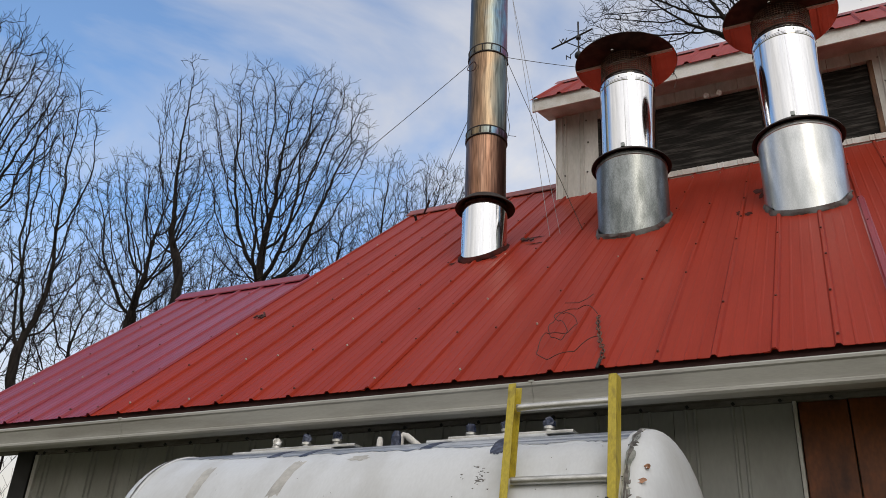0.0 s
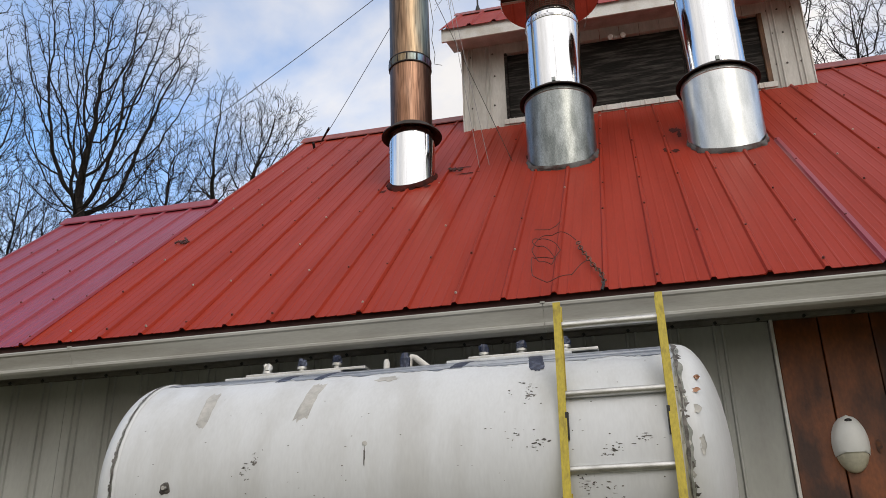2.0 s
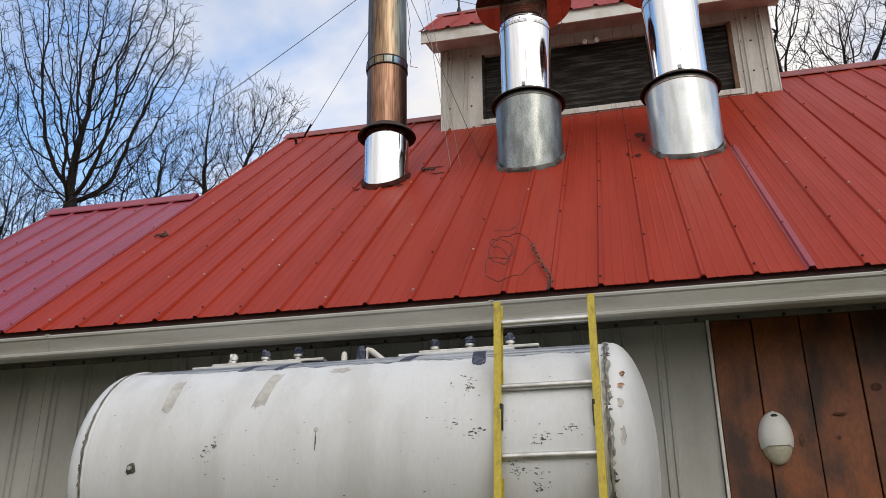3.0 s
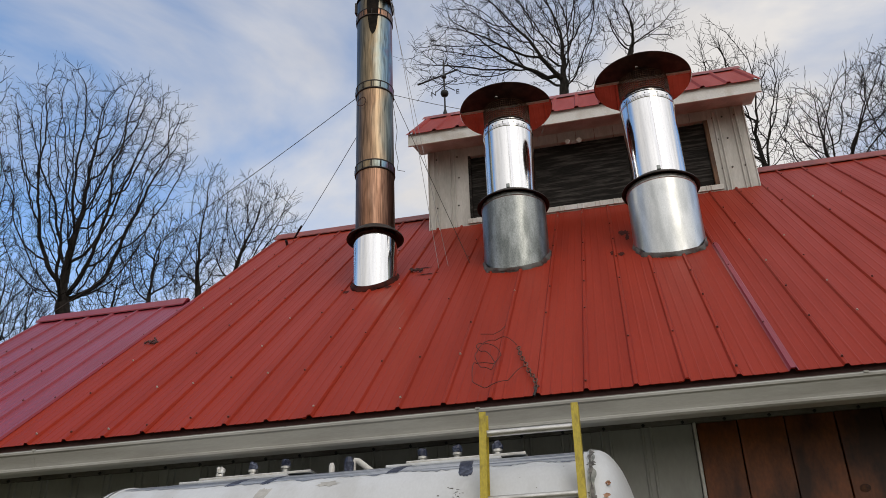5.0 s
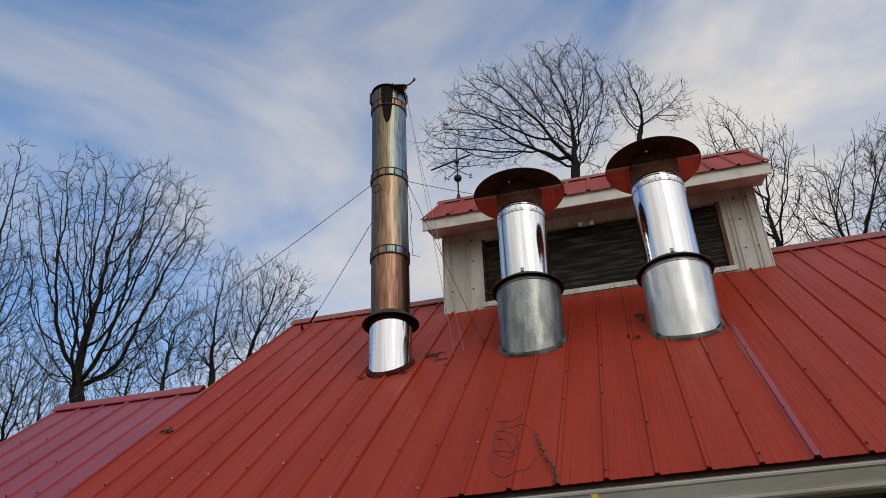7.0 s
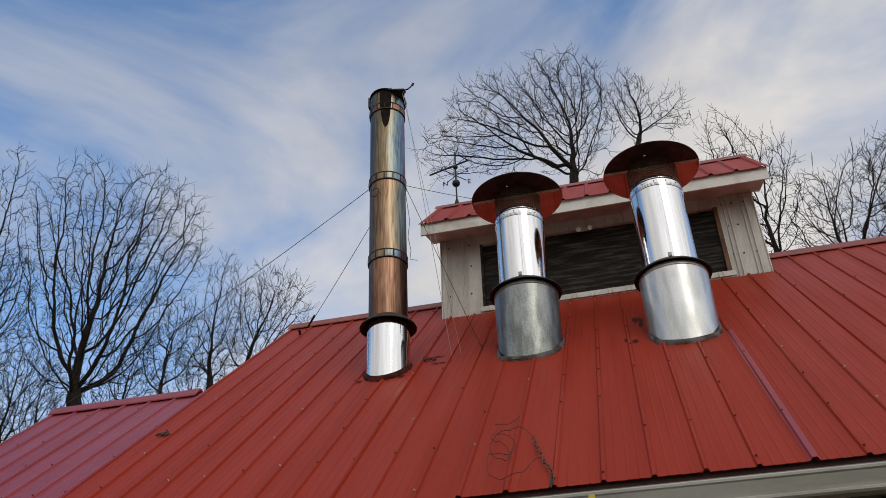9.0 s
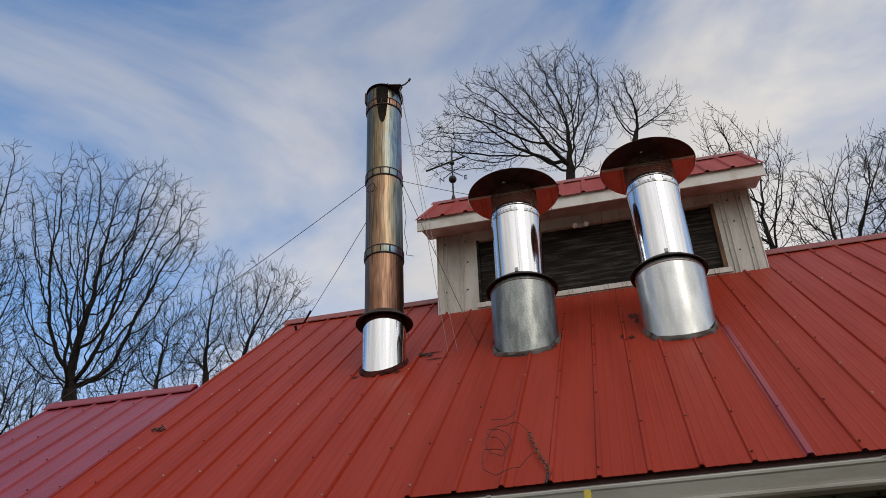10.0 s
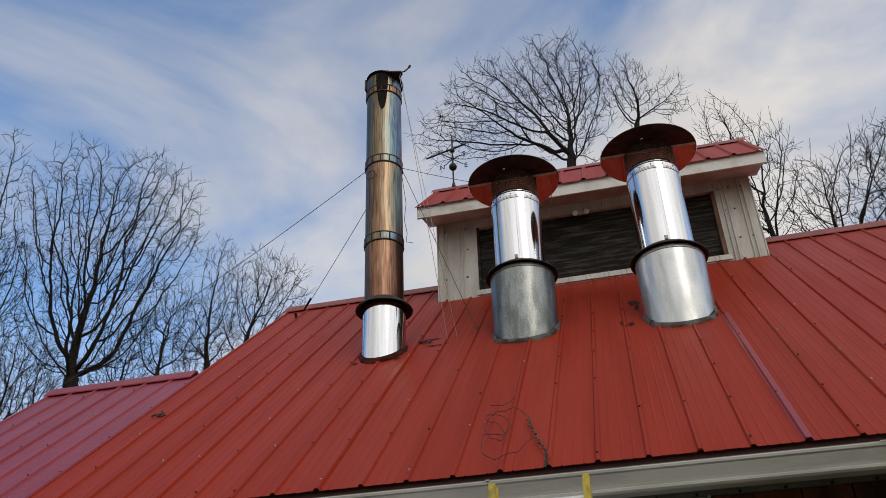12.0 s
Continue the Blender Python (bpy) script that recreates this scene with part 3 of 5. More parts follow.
tank = thing("storage_tank", (-1.0, TY, 0), "large white horizontal steel tank with chipped paint", "tank")
ALONG = Matrix.Translation((0, TY, TZ)) @ Matrix.Rotation(radians(90), 4, "Y")   # local z runs along x


def build_tank():
    part("shell", lathe([(TR, TX0), (TR, -1.6), (TR, -0.9), (TR, -0.3), (TR, TX1)], 96, ALONG), M_TANK, tank, "white painted steel shell", 40)
    head = [(TR + 0.004, 0.0), (TR + 0.004, 0.02)]
    for i in range(1, 15):
        a = radians(90) * i / 14
        head.append((0.004 + TR * math.cos(a) ** 0.92 if i < 14 else 0.0005, 0.02 + 0.185 * math.sin(a)))
    part("head", lathe([(r, TX1 + z) for r, z in head], 96, ALONG), M_TANK, tank, "", 40)
    part("head", lathe([(r, TX0 - z) for r, z in head], 96, ALONG), M_TANK, tank, "", 40)
    for x in (TX0, TX1):
        part("weld_seam", lathe([(TR + 0.001, x - 0.014), (TR + 0.007, x - 0.006), (TR + 0.007, x + 0.006), (TR + 0.001, x + 0.014)], 96, ALONG), M_TANK, tank, "", 50)
    for x in (-1.75, -0.25):
        part("saddle", boxed(x - 0.06, x + 0.06, TY - 0.42, TY + 0.42, 0, TZ - TR * 0.64), M_CONC, tank, "steel stand under the tank")


build_tank()

# ---- ladder ----
ladder = thing("ladder", (0.0, -1.1, 0), "yellow fibreglass extension ladder leaning on the white tank", "ladder")


def ladder_y(z):
    return -0.640 - 0.165 * (2.826 - z)


def build_ladder():
    lean = Matrix(((1, 0, 0, 0), (0, 1, 0.165, ladder_y(0)), (0, 0, 1, 0), (0, 0, 0, 1)))
    for side, top in ((-1, 2.815), (1, 2.82)):
        x = 0.020 + side * 0.212
        o = side * 0.016
        prof = [(-o, -0.036), (o, -0.036), (o, 0.036), (-o, 0.036), (-o, 0.031), (o * 0.6, 0.031), (o * 0.6, -0.031), (-o, -0.031)]
        bm = bmesh.new()
        rings = [[bm.verts.new(lean @ Vector((x + a, b, z))) for a, b in prof] for z in (0.0, 0.9, 1.8, top)]
        for a, b in zip(rings, rings[1:]):
            for i in range(8):
                bm.faces.new((a[i], a[(i + 1) % 8], b[(i + 1) % 8], b[i]))
        bm.faces.new(rings[0]), bm.faces.new(rings[-1])
        part("rail", bm, M_LADDER, ladder, "yellow fibreglass rail")
    z = 2.715
    while z > 0.15:
        part("rung", tube([lean @ Vector((-0.197 + 0.020, 0, z)), lean @ Vector((0.197 + 0.020, 0, z))], 0.016, 12), M_ALU, ladder, "", 40)
        z -= 0.305


build_ladder()


# ---- stacks on the roof ----
def roof_cut(x, y, r, n, top, up=0.0):
    """A cylinder wall that ends on the slope of the roof."""
    bm = bmesh.new()
    lo, hi = [], []
    for i in range(n):
        a = 2 * math.pi * i / n
        px, py = x + r * math.cos(a), y + r * math.sin(a)
        lo.append(bm.verts.new((px, py, EAVE + py * SI / CO + up - 0.02)))
        hi.append(bm.verts.new((px, py, top)))
    for i in range(n):
        bm.faces.new((lo[i], lo[(i + 1) % n], hi[(i + 1) % n], hi[i]))
    return bm


def skirt(x, y, r0, r1, n, lift, seed, square=0.0):
    """A flashing lying on the sheets round a stack, with an uneven rim."""
    rnd = random.Random(seed)
    bm = bmesh.new()
    rows = []
    for r, h in ((r0 - 0.01, lift + 0.03), (r0 + 0.004, lift + 0.012), (r1, lift), (r1 + 0.006, lift - 0.012)):
        row = []
        for i in range(n):
            a = 2 * math.pi * i / n
            q = r * (1 + square * (1 / max(abs(math.cos(a)), abs(math.sin(a))) - 1)) + (rnd.uniform(-0.008, 0.012) if r >= r1 else 0)
            row.append(bm.verts.new(roof_at(x + q * math.cos(a), y + q * math.sin(a) * 1.02, h)))
        rows.append(row)
    for a, b in zip(rows, rows[1:]):
        for i in range(n):
            bm.faces.new((a[i], a[(i + 1) % n], b[(i + 1) % n], b[i]))
    return bm


def ring_band(x, y, z, r, h, lean=0.0):
    return lathe([(r, -h / 2), (r + 0.006, -h / 2), (r + 0.009, 0), (r + 0.006, h / 2), (r, h / 2)], 48, upright(x, y, z, lean))


def mesh_screen(x, y, r, z0, z1):
    bm = bmesh.new()
    n = 64
    for i in range(n):
        a = 2 * math.pi * i / n
        tube([(x + r * math.cos(a), y + r * math.sin(a), z0), (x + r * math.cos(a), y + r * math.sin(a), z1)], 0.0026, 4, bm)
    z = z0 + 0.01
    while z < z1:
        lathe([(r - 0.002, z - 0.0025), (r + 0.003, z - 0.0025), (r + 0.003, z + 0.0025), (r - 0.002, z + 0.0025)], 48, Matrix.Translation((x, y, 0)), True, bm)
        z += 0.022
    return bm


def vent_stack(x, y, r_can, can_top, r_pipe, pipe_top, r_disc, disc_z, can_material, label, seed):
    st = thing("vent_stack", (x, y, EAVE + y * SI / CO), label, "vent stack", "steam vents on the roof")
    part("flashing", skirt(x, y, r_can, r_can + 0.006, 64, 0.006, seed, 0.28), M_FLASH, st, "grey metal flashing", 60)
    part("base_can", roof_cut(x, y, r_can, 64, can_top), can_material, st, "", 60)
    part("can_hem", lathe([(r_can, -0.04), (r_can + 0.006, -0.036), (r_can + 0.006, -0.028), (r_can, -0.024)], 64, Matrix.Translation((x, y, can_top))), can_material, st, "", 60)
    part("storm_collar", lathe([(r_pipe, 0.075), (r_pipe + 0.012, 0.07), (r_can + 0.035, 0.012), (r_can + 0.04, 0.0), (r_can + 0.03, 0.0), (r_pipe, 0.05)], 64, Matrix.Translation((x, y, can_top))), M_COLLAR, st, "dark storm collar", 30)
    pipe = part("pipe", lathe([(r_pipe, can_top - 0.05), (r_pipe, pipe_top - 0.115), (r_pipe + 0.004, pipe_top - 0.108), (r_pipe + 0.004, pipe_top - 0.09), (r_pipe, pipe_top - 0.083), (r_pipe, pipe_top - 0.03), (r_pipe - 0.006, pipe_top), (r_pipe - 0.012, pipe_top), (r_pipe - 0.012, can_top)], 72, Matrix.Translation((x, y, 0))), M_STEEL, st, "polished stainless pipe", 25)
    part("seam", tube([(x + 0.1 * r_pipe, y - r_pipe * 0.995, can_top + 0.06), (x + 0.1 * r_pipe, y - r_pipe * 0.995, pipe_top - 0.12)], 0.003, 6), M_STEEL, pipe)
    for dz in (0.035, 0.10):
        part("bead", lathe([(r_pipe + 0.003, -0.004), (r_pipe + 0.0055, 0.0), (r_pipe + 0.003, 0.004)], 72, Matrix.Translation((x, y, pipe_top - dz))), M_COLLAR, pipe, "dark joint ring")
    for k in range(5):
        a = radians(215 + 26 * k)
        part("rivet", lathe([(0.0005, 0.005), (0.005, 0.003), (0.006, 0.0)], 8, Matrix.Translation((x + (r_pipe + 0.002) * math.cos(a), y + (r_pipe + 0.002) * math.sin(a), pipe_top - 0.065)) @ Matrix.Rotation(a, 4, "Z") @ Matrix.Rotation(radians(90), 4, "Y")), M_COLLAR, pipe)
    part("screen", mesh_screen(x, y, r_pipe - 0.014, pipe_top - 0.02, disc_z - 0.003), M_MESH, st, "rusty wire screen")
    rim = [(0.0005, disc_z + 0.012), (r_disc - 0.006, disc_z + 0.010), (r_disc, disc_z + 0.004), (r_disc - 0.004, disc_z), (0.0005, disc_z)]
    cut = y - 0.085

    def half(keep_far):
        bm = lathe(rim, 80, Matrix.Translation((x, y, 0)))
        bmesh.ops.bisect_plane(bm, geom=bm.verts[:] + bm.edges[:] + bm.faces[:], plane_co=(x, cut, 0), plane_no=(0, 1, 0), clear_inner=keep_far, clear_outer=not keep_far)
        return bm

    cap = part("cap", half(True), M_DISC, st, "polished half of the round cap plate", 30)
    # dark near part and pale strip put the plate's reflection into colour and shape
    part("dark_reflection_half", half(False), M_SOOT_REFLECTION, cap, "near half of the round cap plate, dark reflection as colour", 30)
    part("reflected_line_strip", boxed(x - r_disc + 0.022, x + r_disc - 0.022, cut + 0.0, cut + 0.03, disc_z - 0.008, disc_z - 0.002), M_TRIM, cap, "pale strip across the cap shaped as a reflected line")
    part("knob", lathe([(0.0005, -0.02), (0.016, -0.018), (0.02, -0.008), (0.02, 0.0)], 12, Matrix.Translation((x - 0.05, y - r_pipe - 0.03, disc_z - 0.004))), M_DISC, st, "", 40)
    part("clamp", boxed(x - 0.02, x + 0.012, y - r_pipe - 0.02, y - r_pipe, can_top + 0.07, can_top + 0.11, bevel=0.004), M_GALV, st)
    return st


vent_stack(-0.318, 2.225, 0.290, 5.555, 0.233, 6.415, 0.447, 6.635, M_GALV, "stainless vent stack with dull galvanised base and round cap", 5)
vent_stack(0.985, 2.125, 0.294, 5.455, 0.239, 6.41, 0.447, 6.63, M_GALV_BRIGHT, "stainless vent stack with bright galvanised base and round cap", 8)


def smoke_stack():
    x, y, lean = -1.594, 2.106, -0.012
    st = thing("smoke_stack", (x, y, EAVE + y * SI / CO), "tall heat-tinted stainless smoke stack with a hinged cap", "chimney")
    part("flashing", skirt(x, y, 0.198, 0.208, 48, 0.012, 3), M_SEAL, st, "dark red sealant round the base", 60)
    part("base_can", roof_cut(x, y, 0.198, 64, 5.35), M_STEEL, st, "polished stainless base", 60)
    part("storm_collar", lathe([(0.178, 0.08), (0.19, 0.075), (0.258, 0.015), (0.264, 0.0), (0.25, 0.0), (0.178, 0.055)], 64, Matrix.Translation((x, y, 5.345))), M_COLLAR, st, "dark storm collar", 30)
    cuts = [(5.30, 6.07, M_HEAT_SHADED_LOW, "copper-brown tinted section"), (6.07, 7.005, M_HEAT_SHADED_MID, "straw and bronze tinted section"), (7.005, 7.955, M_HEAT_SHADED_TOP, "blue and straw tinted section"), (7.955, 8.17, M_HEAT_SHADED_TOP, "")]
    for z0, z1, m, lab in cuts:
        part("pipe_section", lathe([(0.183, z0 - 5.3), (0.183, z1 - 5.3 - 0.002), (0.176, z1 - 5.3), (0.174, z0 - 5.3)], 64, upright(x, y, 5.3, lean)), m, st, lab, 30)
    for z in (6.07, 7.005, 7.955):
        bx_ = x + lean * (z - 5.3)
        band = part("locking_band", ring_band(bx_, y, z, 0.1835, 0.075, lean), M_HEAT_SHADED_TOP if z < 7.5 else M_HEAT_SHADED_LOW, st, "tinted locking band with clips", 30)
        for dz in (-0.042, 0.042):
            part("band_ring", lathe([(0.183, -0.008), (0.192, -0.006), (0.194, 0.0), (0.192, 0.006), (0.183, 0.008)], 48, upright(bx_ + lean * dz, y, z + dz, lean)), M_COLLAR, band, "dark ring", 40)
        for k in range(6):
            a = radians(204 + 27 * k + 9 * math.sin(z * 7))
            cx, cy = bx_ + 0.190 * math.cos(a), y + 0.190 * math.sin(a)
            part("clip", boxed(cx - 0.005, cx + 0.006, cy - 0.006, cy + 0.006, z - 0.03, z + 0.03), M_COLLAR, st)
    # dark tongue below the cap, its reflection painted on as a patch
    run = bmesh.new()
    rows_ = []
    for i in range(15):
        t = i / 14
        half_w = radians(19) * math.sqrt(max(0.0, 1 - t ** 2.2)) + 0.002
        z = 8.165 - 0.52 * t
        r = 0.1965 if z > 7.91 else 0.1848
        rows_.append([run.verts.new((x + lean * (z - 5.3) + r * math.cos(radians(281) + half_w * u), y + r * math.sin(radians(281) + half_w * u), z)) for u in (-1, -0.5, 0, 0.5, 1)])
    for a, c in zip(rows_, rows_[1:]):
        for k in range(4):
            run.faces.new((a[k], a[k + 1], c[k + 1], c[k]))
    part("cap_reflection", run, M_CAP_REFLECTION, st, "black tongue below the cap, its reflection painted on", 60)
    # hinged cap, part open, with its lever
    tx = x + lean * 2.87
    tilt = Matrix.Translation((tx + 0.015, y - 0.01, 8.168)) @ Matrix.Rotation(radians(9), 4, "Y") @ Matrix.Rotation(radians(-4), 4, "X")
    cap = part("cap", lathe([(0.0005, 0.012), (0.17, 0.012), (0.200, 0.004), (0.205, -0.006), (0.198, -0.004), (0.17, 0.004), (0.0005, 0.004)], 48, tilt), M_SOOT_REFLECTION, st, "sooty hinged cap plate", 30)
    arm = [tilt @ Vector(p) for p in ((0.05, -0.05, -0.012), (0.22, -0.15, -0.006), (0.27, -0.155, 0.006))]
    tongue = bmesh.new()
    ends = [tilt @ Vector(p) for p in ((-0.04, -0.10, 0.0), (0.02, -0.19, 0.0), (0.23, -0.175, 0.0), (0.24, -0.13, 0.0), (0.12, 0.02, 0.0))]
    lo_, hi_ = [tongue.verts.new(p - Vector((0, 0, 0.014))) for p in ends], [tongue.verts.new(p - Vector((0, 0, 0.002))) for p in ends]
    tongue.faces.new(lo_[::-1]), tongue.faces.new(hi_)
    for i in range(5):
        tongue.faces.new((lo_[i], lo_[(i + 1) % 5], hi_[(i + 1) % 5], hi_[i]))
    part("lever_plate", tongue, M_SOOT_REFLECTION, cap)
    part("lever", tube([arm[1], arm[2], arm[2] + Vector((0.035, 0, 0.03)), arm[2] + Vector((0.055, 0, 0.06))], 0.008, 8), M_SOOT_REFLECTION, cap)
    part("lever_grip", tube([arm[2] + Vector((0.047, 0, 0.04)), arm[2] + Vector((0.058, 0, 0.068))], 0.013, 8), M_IRON, cap)
    part("hinge", boxed(tx - 0.205, tx - 0.185, y - 0.05, y + 0.05, 8.10, 8.24), M_SOOT_REFLECTION, st)
    for a in (200, 250, 300, 340):
        cx, cy = tx + 0.18 * math.cos(radians(a)), y + 0.18 * math.sin(radians(a))
        part("bracket", tube([(cx, cy, 8.08), (cx, cy, 8.215)], 0.007, 6), M_SOOT_REFLECTION, st)
    return arm[1]


LEVER = smoke_stack()

# ---- cupola ----
CX0, CX1, CY0 = -1.40, 2.07, 3.51
CY1 = 2 * RIDGE_Y - CY0
cupola = thing("cupola", (0.33, RIDGE_Y, 6.1), "off-white ridge cupola with boarded openings and a red metal roof", "cupola")
CF, CE = 3.13, 7.21                # fascia plane and top of its roof edge
CRZ = 8.10


def build_cupola():
    wx0, wx1, wz0, wz1 = -0.945, 1.695, 6.235, 7.045
    base = 5.9
    part("front_wall", ribbed_wall(CX0, wx0, CY0, base, 7.24, 0.19, 0.020, 0.06), M_SIDING_CUP, cupola)
    part("front_wall", ribbed_wall(wx1, CX1, CY0, base, 7.24, 0.19, 0.020, 0.06), M_SIDING_CUP, cupola)
    part("front_wall", boxed(wx0, wx1, CY0 + 0.005, CY0 + 0.06, base, wz0), M_SIDING_CUP, cupola)
    x = wx0
    while x < wx1 - 0.01:
        part("header_board", boxed(x + 0.002, min(x + 0.205, wx1) - 0.002, CY0 + 0.001, CY0 + 0.06, wz1, 7.24, bevel=0.002), M_SIDING_CUP, cupola)
        x += 0.205
    win = part("window", boxed(wx0 - 0.02, wx1 + 0.02, CY0 + 0.062, CY0 + 0.075, wz0 - 0.02, wz1 + 0.02), M_PLY, cupola, "opening boarded with dark weathered plywood")
    for a, b in ((wx0 + 0.03, -0.35), (-0.345, 0.88), (0.885, wx1 - 0.05)):
        part("plywood", boxed(a, b, CY0 + 0.040, CY0 + 0.061, wz0 + 0.01, wz1 - 0.01), M_PLY, win)
    part("jamb", boxed(wx0, wx0 + 0.028, CY0 - 0.008, CY0 + 0.061, wz0, wz1), M_PLY, win)
    part("jamb", boxed(wx1 - 0.045, wx1, CY0 - 0.006, CY0 + 0.061, wz0, wz1, bevel=0.004), M_JAMB, win, "bare brown wooden jamb")
    part("sill", ribbed_wall(wx0 - 0.03, wx1 + 0.03, CY0 - 0.012, wz0 - 0.065, wz0 - 0.006, 0.19, 0.006, 0.010), M_TRIM, win, "white ribbed sill strip")
    for sx_ in (-1.30, -1.06, 1.76, 1.86, 1.99):
        for sz_ in (6.42, 6.78, 7.06):
            part("screw", lathe([(0.0005, 0.010), (0.008, 0.009), (0.011, 0.0)], 8, Matrix.Translation((sx_ + 0.012 * math.sin(sz_ * 31), CY0 - 0.001, sz_)) @ Matrix.Rotation(radians(90), 4, "X")), M_CHIP, cupola)
    part("back_wall", boxed(CX0, CX1, CY1 - 0.06, CY1, base, 7.24), M_SIDING_CUP, cupola)
    for a, b in ((CX0, CX0 + 0.05), (CX1 - 0.05, CX1)):
        part("gable_wall", extrude([(CY0 + 0.062, base - 0.2), (CY0 + 0.062, 7.3), (RIDGE_Y, CRZ - 0.12), (CY1 - 0.062, 7.3), (CY1 - 0.062, base - 0.2)], a, b), M_SIDING_CUP, cupola)
    for x in (CX0 - 0.012, CX1 + 0.002):
        part("corner_trim", boxed(x, x + 0.010, CY0 - 0.014, CY0 + 0.05, base, 7.23), M_TRIM, cupola)
    slope = (CRZ - CE) / (RIDGE_Y - CF)
    ln = math.hypot(1, slope)

    def roof(sign, name):
        """Ribbed sheets from the fascia up to the cupola's ridge."""
        bm = bmesh.new()
        prof = [(-1.565, 0.0)]
        c = -1.50
        while c < 2.2:
            prof += [(c - 0.03, 0.0), (c - 0.013, 0.02), (c + 0.013, 0.02), (c + 0.03, 0.0)]
            c += RIB
        prof.append((2.245, 0.0))
        rows = []
        for y in (CF - 0.03, RIDGE_Y):
            z = CE + (y - CF) * slope
            yy = y if sign > 0 else 2 * RIDGE_Y - y
            for off in (0.0, -0.004):
                rows.append([bm.verts.new((x, yy - sign * slope / ln * (h + off), z + (h + off) / ln)) for x, h in prof])
        a, a2, b, b2 = rows
        for i in range(len(prof) - 1):
            bm.faces.new((a[i], a[i + 1], b[i + 1], b[i]))
            bm.faces.new((b2[i], b2[i + 1], a2[i + 1], a2[i]))
            bm.faces.new((a2[i], a2[i + 1], a[i + 1], a[i]))
        for e in (0, -1):
            bm.faces.new((a[e], b[e], b2[e], a2[e]))
        part(name, bm, M_ROOF, cupola, "faded red ribbed roof sheets")

    roof(1, "front_roof"), roof(-1, "back_roof")
    part("ridge_cap", extrude([(RIDGE_Y - 0.13, CRZ - 0.10), (RIDGE_Y, CRZ + 0.035), (RIDGE_Y + 0.13, CRZ - 0.10), (RIDGE_Y, CRZ + 0.02)], -1.585, 2.26), M_RIDGE, cupola)
    for yf in (CF, 2 * RIDGE_Y - CF - 0.02):
        part("fascia", boxed(-1.545, 2.225, yf, yf + 0.02, CE - 0.165, CE - 0.006, bevel=0.002), M_TRIM, cupola, "white fascia board")
    part("soffit", slabbed([(-1.50, CF + 0.021, CE - 0.145), (2.18, CF + 0.021, CE - 0.145), (2.18, CY0 + 0.03, CE - 0.015), (-1.50, CY0 + 0.03, CE - 0.015)], 0.012), M_SIDING_CUP, cupola)
    part("soffit", slabbed([(-1.50, 2 * RIDGE_Y - CF - 0.021, CE - 0.145), (2.18, 2 * RIDGE_Y - CF - 0.021, CE - 0.145), (2.18, CY1 - 0.03, CE - 0.015), (-1.50, CY1 - 0.03, CE - 0.015)], 0.012), M_SIDING_CUP, cupola)
    for x in (-1.545, 2.205):
        for s in (1, -1):
            pts = [(RIDGE_Y - s * (RIDGE_Y - CF - 0.021), CE - 0.165), (RIDGE_Y - s * (RIDGE_Y - CF - 0.021), CE - 0.012), (RIDGE_Y, CRZ - 0.03), (RIDGE_Y, CRZ - 0.19)]
            part("barge_board", extrude(pts, x, x + 0.02), M_TRIM, cupola)


def slabbed(pts, thick):
    bm = bmesh.new()
    vs = [Vector(p) for p in pts]
    nrm = (vs[1] - vs[0]).cross(vs[2] - vs[0]).normalized() * thick
    a, b = [bm.verts.new(p) for p in vs], [bm.verts.new(p - nrm) for p in vs]
    bm.faces.new(a), bm.faces.new(b[::-1])
    for i in range(len(vs)):
        bm.faces.new((a[i], b[i], b[(i + 1) % len(vs)], a[(i + 1) % len(vs)]))
    return bm


build_cupola()


# ---- marks and fittings on the tank ----
def shell_point(x, a, lift=0.0):
    """A place on the tank's shell: metres along it and degrees round it (180 is the top, 270 the front)."""
    r = TR + lift
    return Vector((x, TY + r * math.sin(radians(a)), TZ - r * math.cos(radians(a))))


def shell_patch(x, a, half_x, half_a, seed, lift=0.002, slant=0.0, rough=0.25, n=22, square=False):
    """A flat ragged patch that follows the shell; slant: metres along x for each degree."""
    rnd = random.Random(seed)
    bm = bmesh.new()
    mid = [[], [], []]
    for ring, f in enumerate((0.35, 0.7, 1.0)):
        for i in range(n):
            t = 2 * math.pi * i / n
            k = 1 / max(abs(math.cos(t)), abs(math.sin(t))) if square else 1.0
            j = f * k * (1 + rnd.uniform(-rough, rough) * (f > 0.9))
            da = half_a * math.sin(t) * j
            mid[ring].append(bm.verts.new(shell_point(x + half_x * math.cos(t) * j + slant * da, a + da, lift * (1.0 if f < 0.9 else 0.4))))
    c = bm.verts.new(shell_point(x, a, lift))
    for i in range(n):
        bm.faces.new((c, mid[0][i], mid[0][(i + 1) % n]))
        for p, q in ((mid[0], mid[1]), (mid[1], mid[2])):
            bm.faces.new((p[i], q[i], q[(i + 1) % n], p[(i + 1) % n]))
    return bm


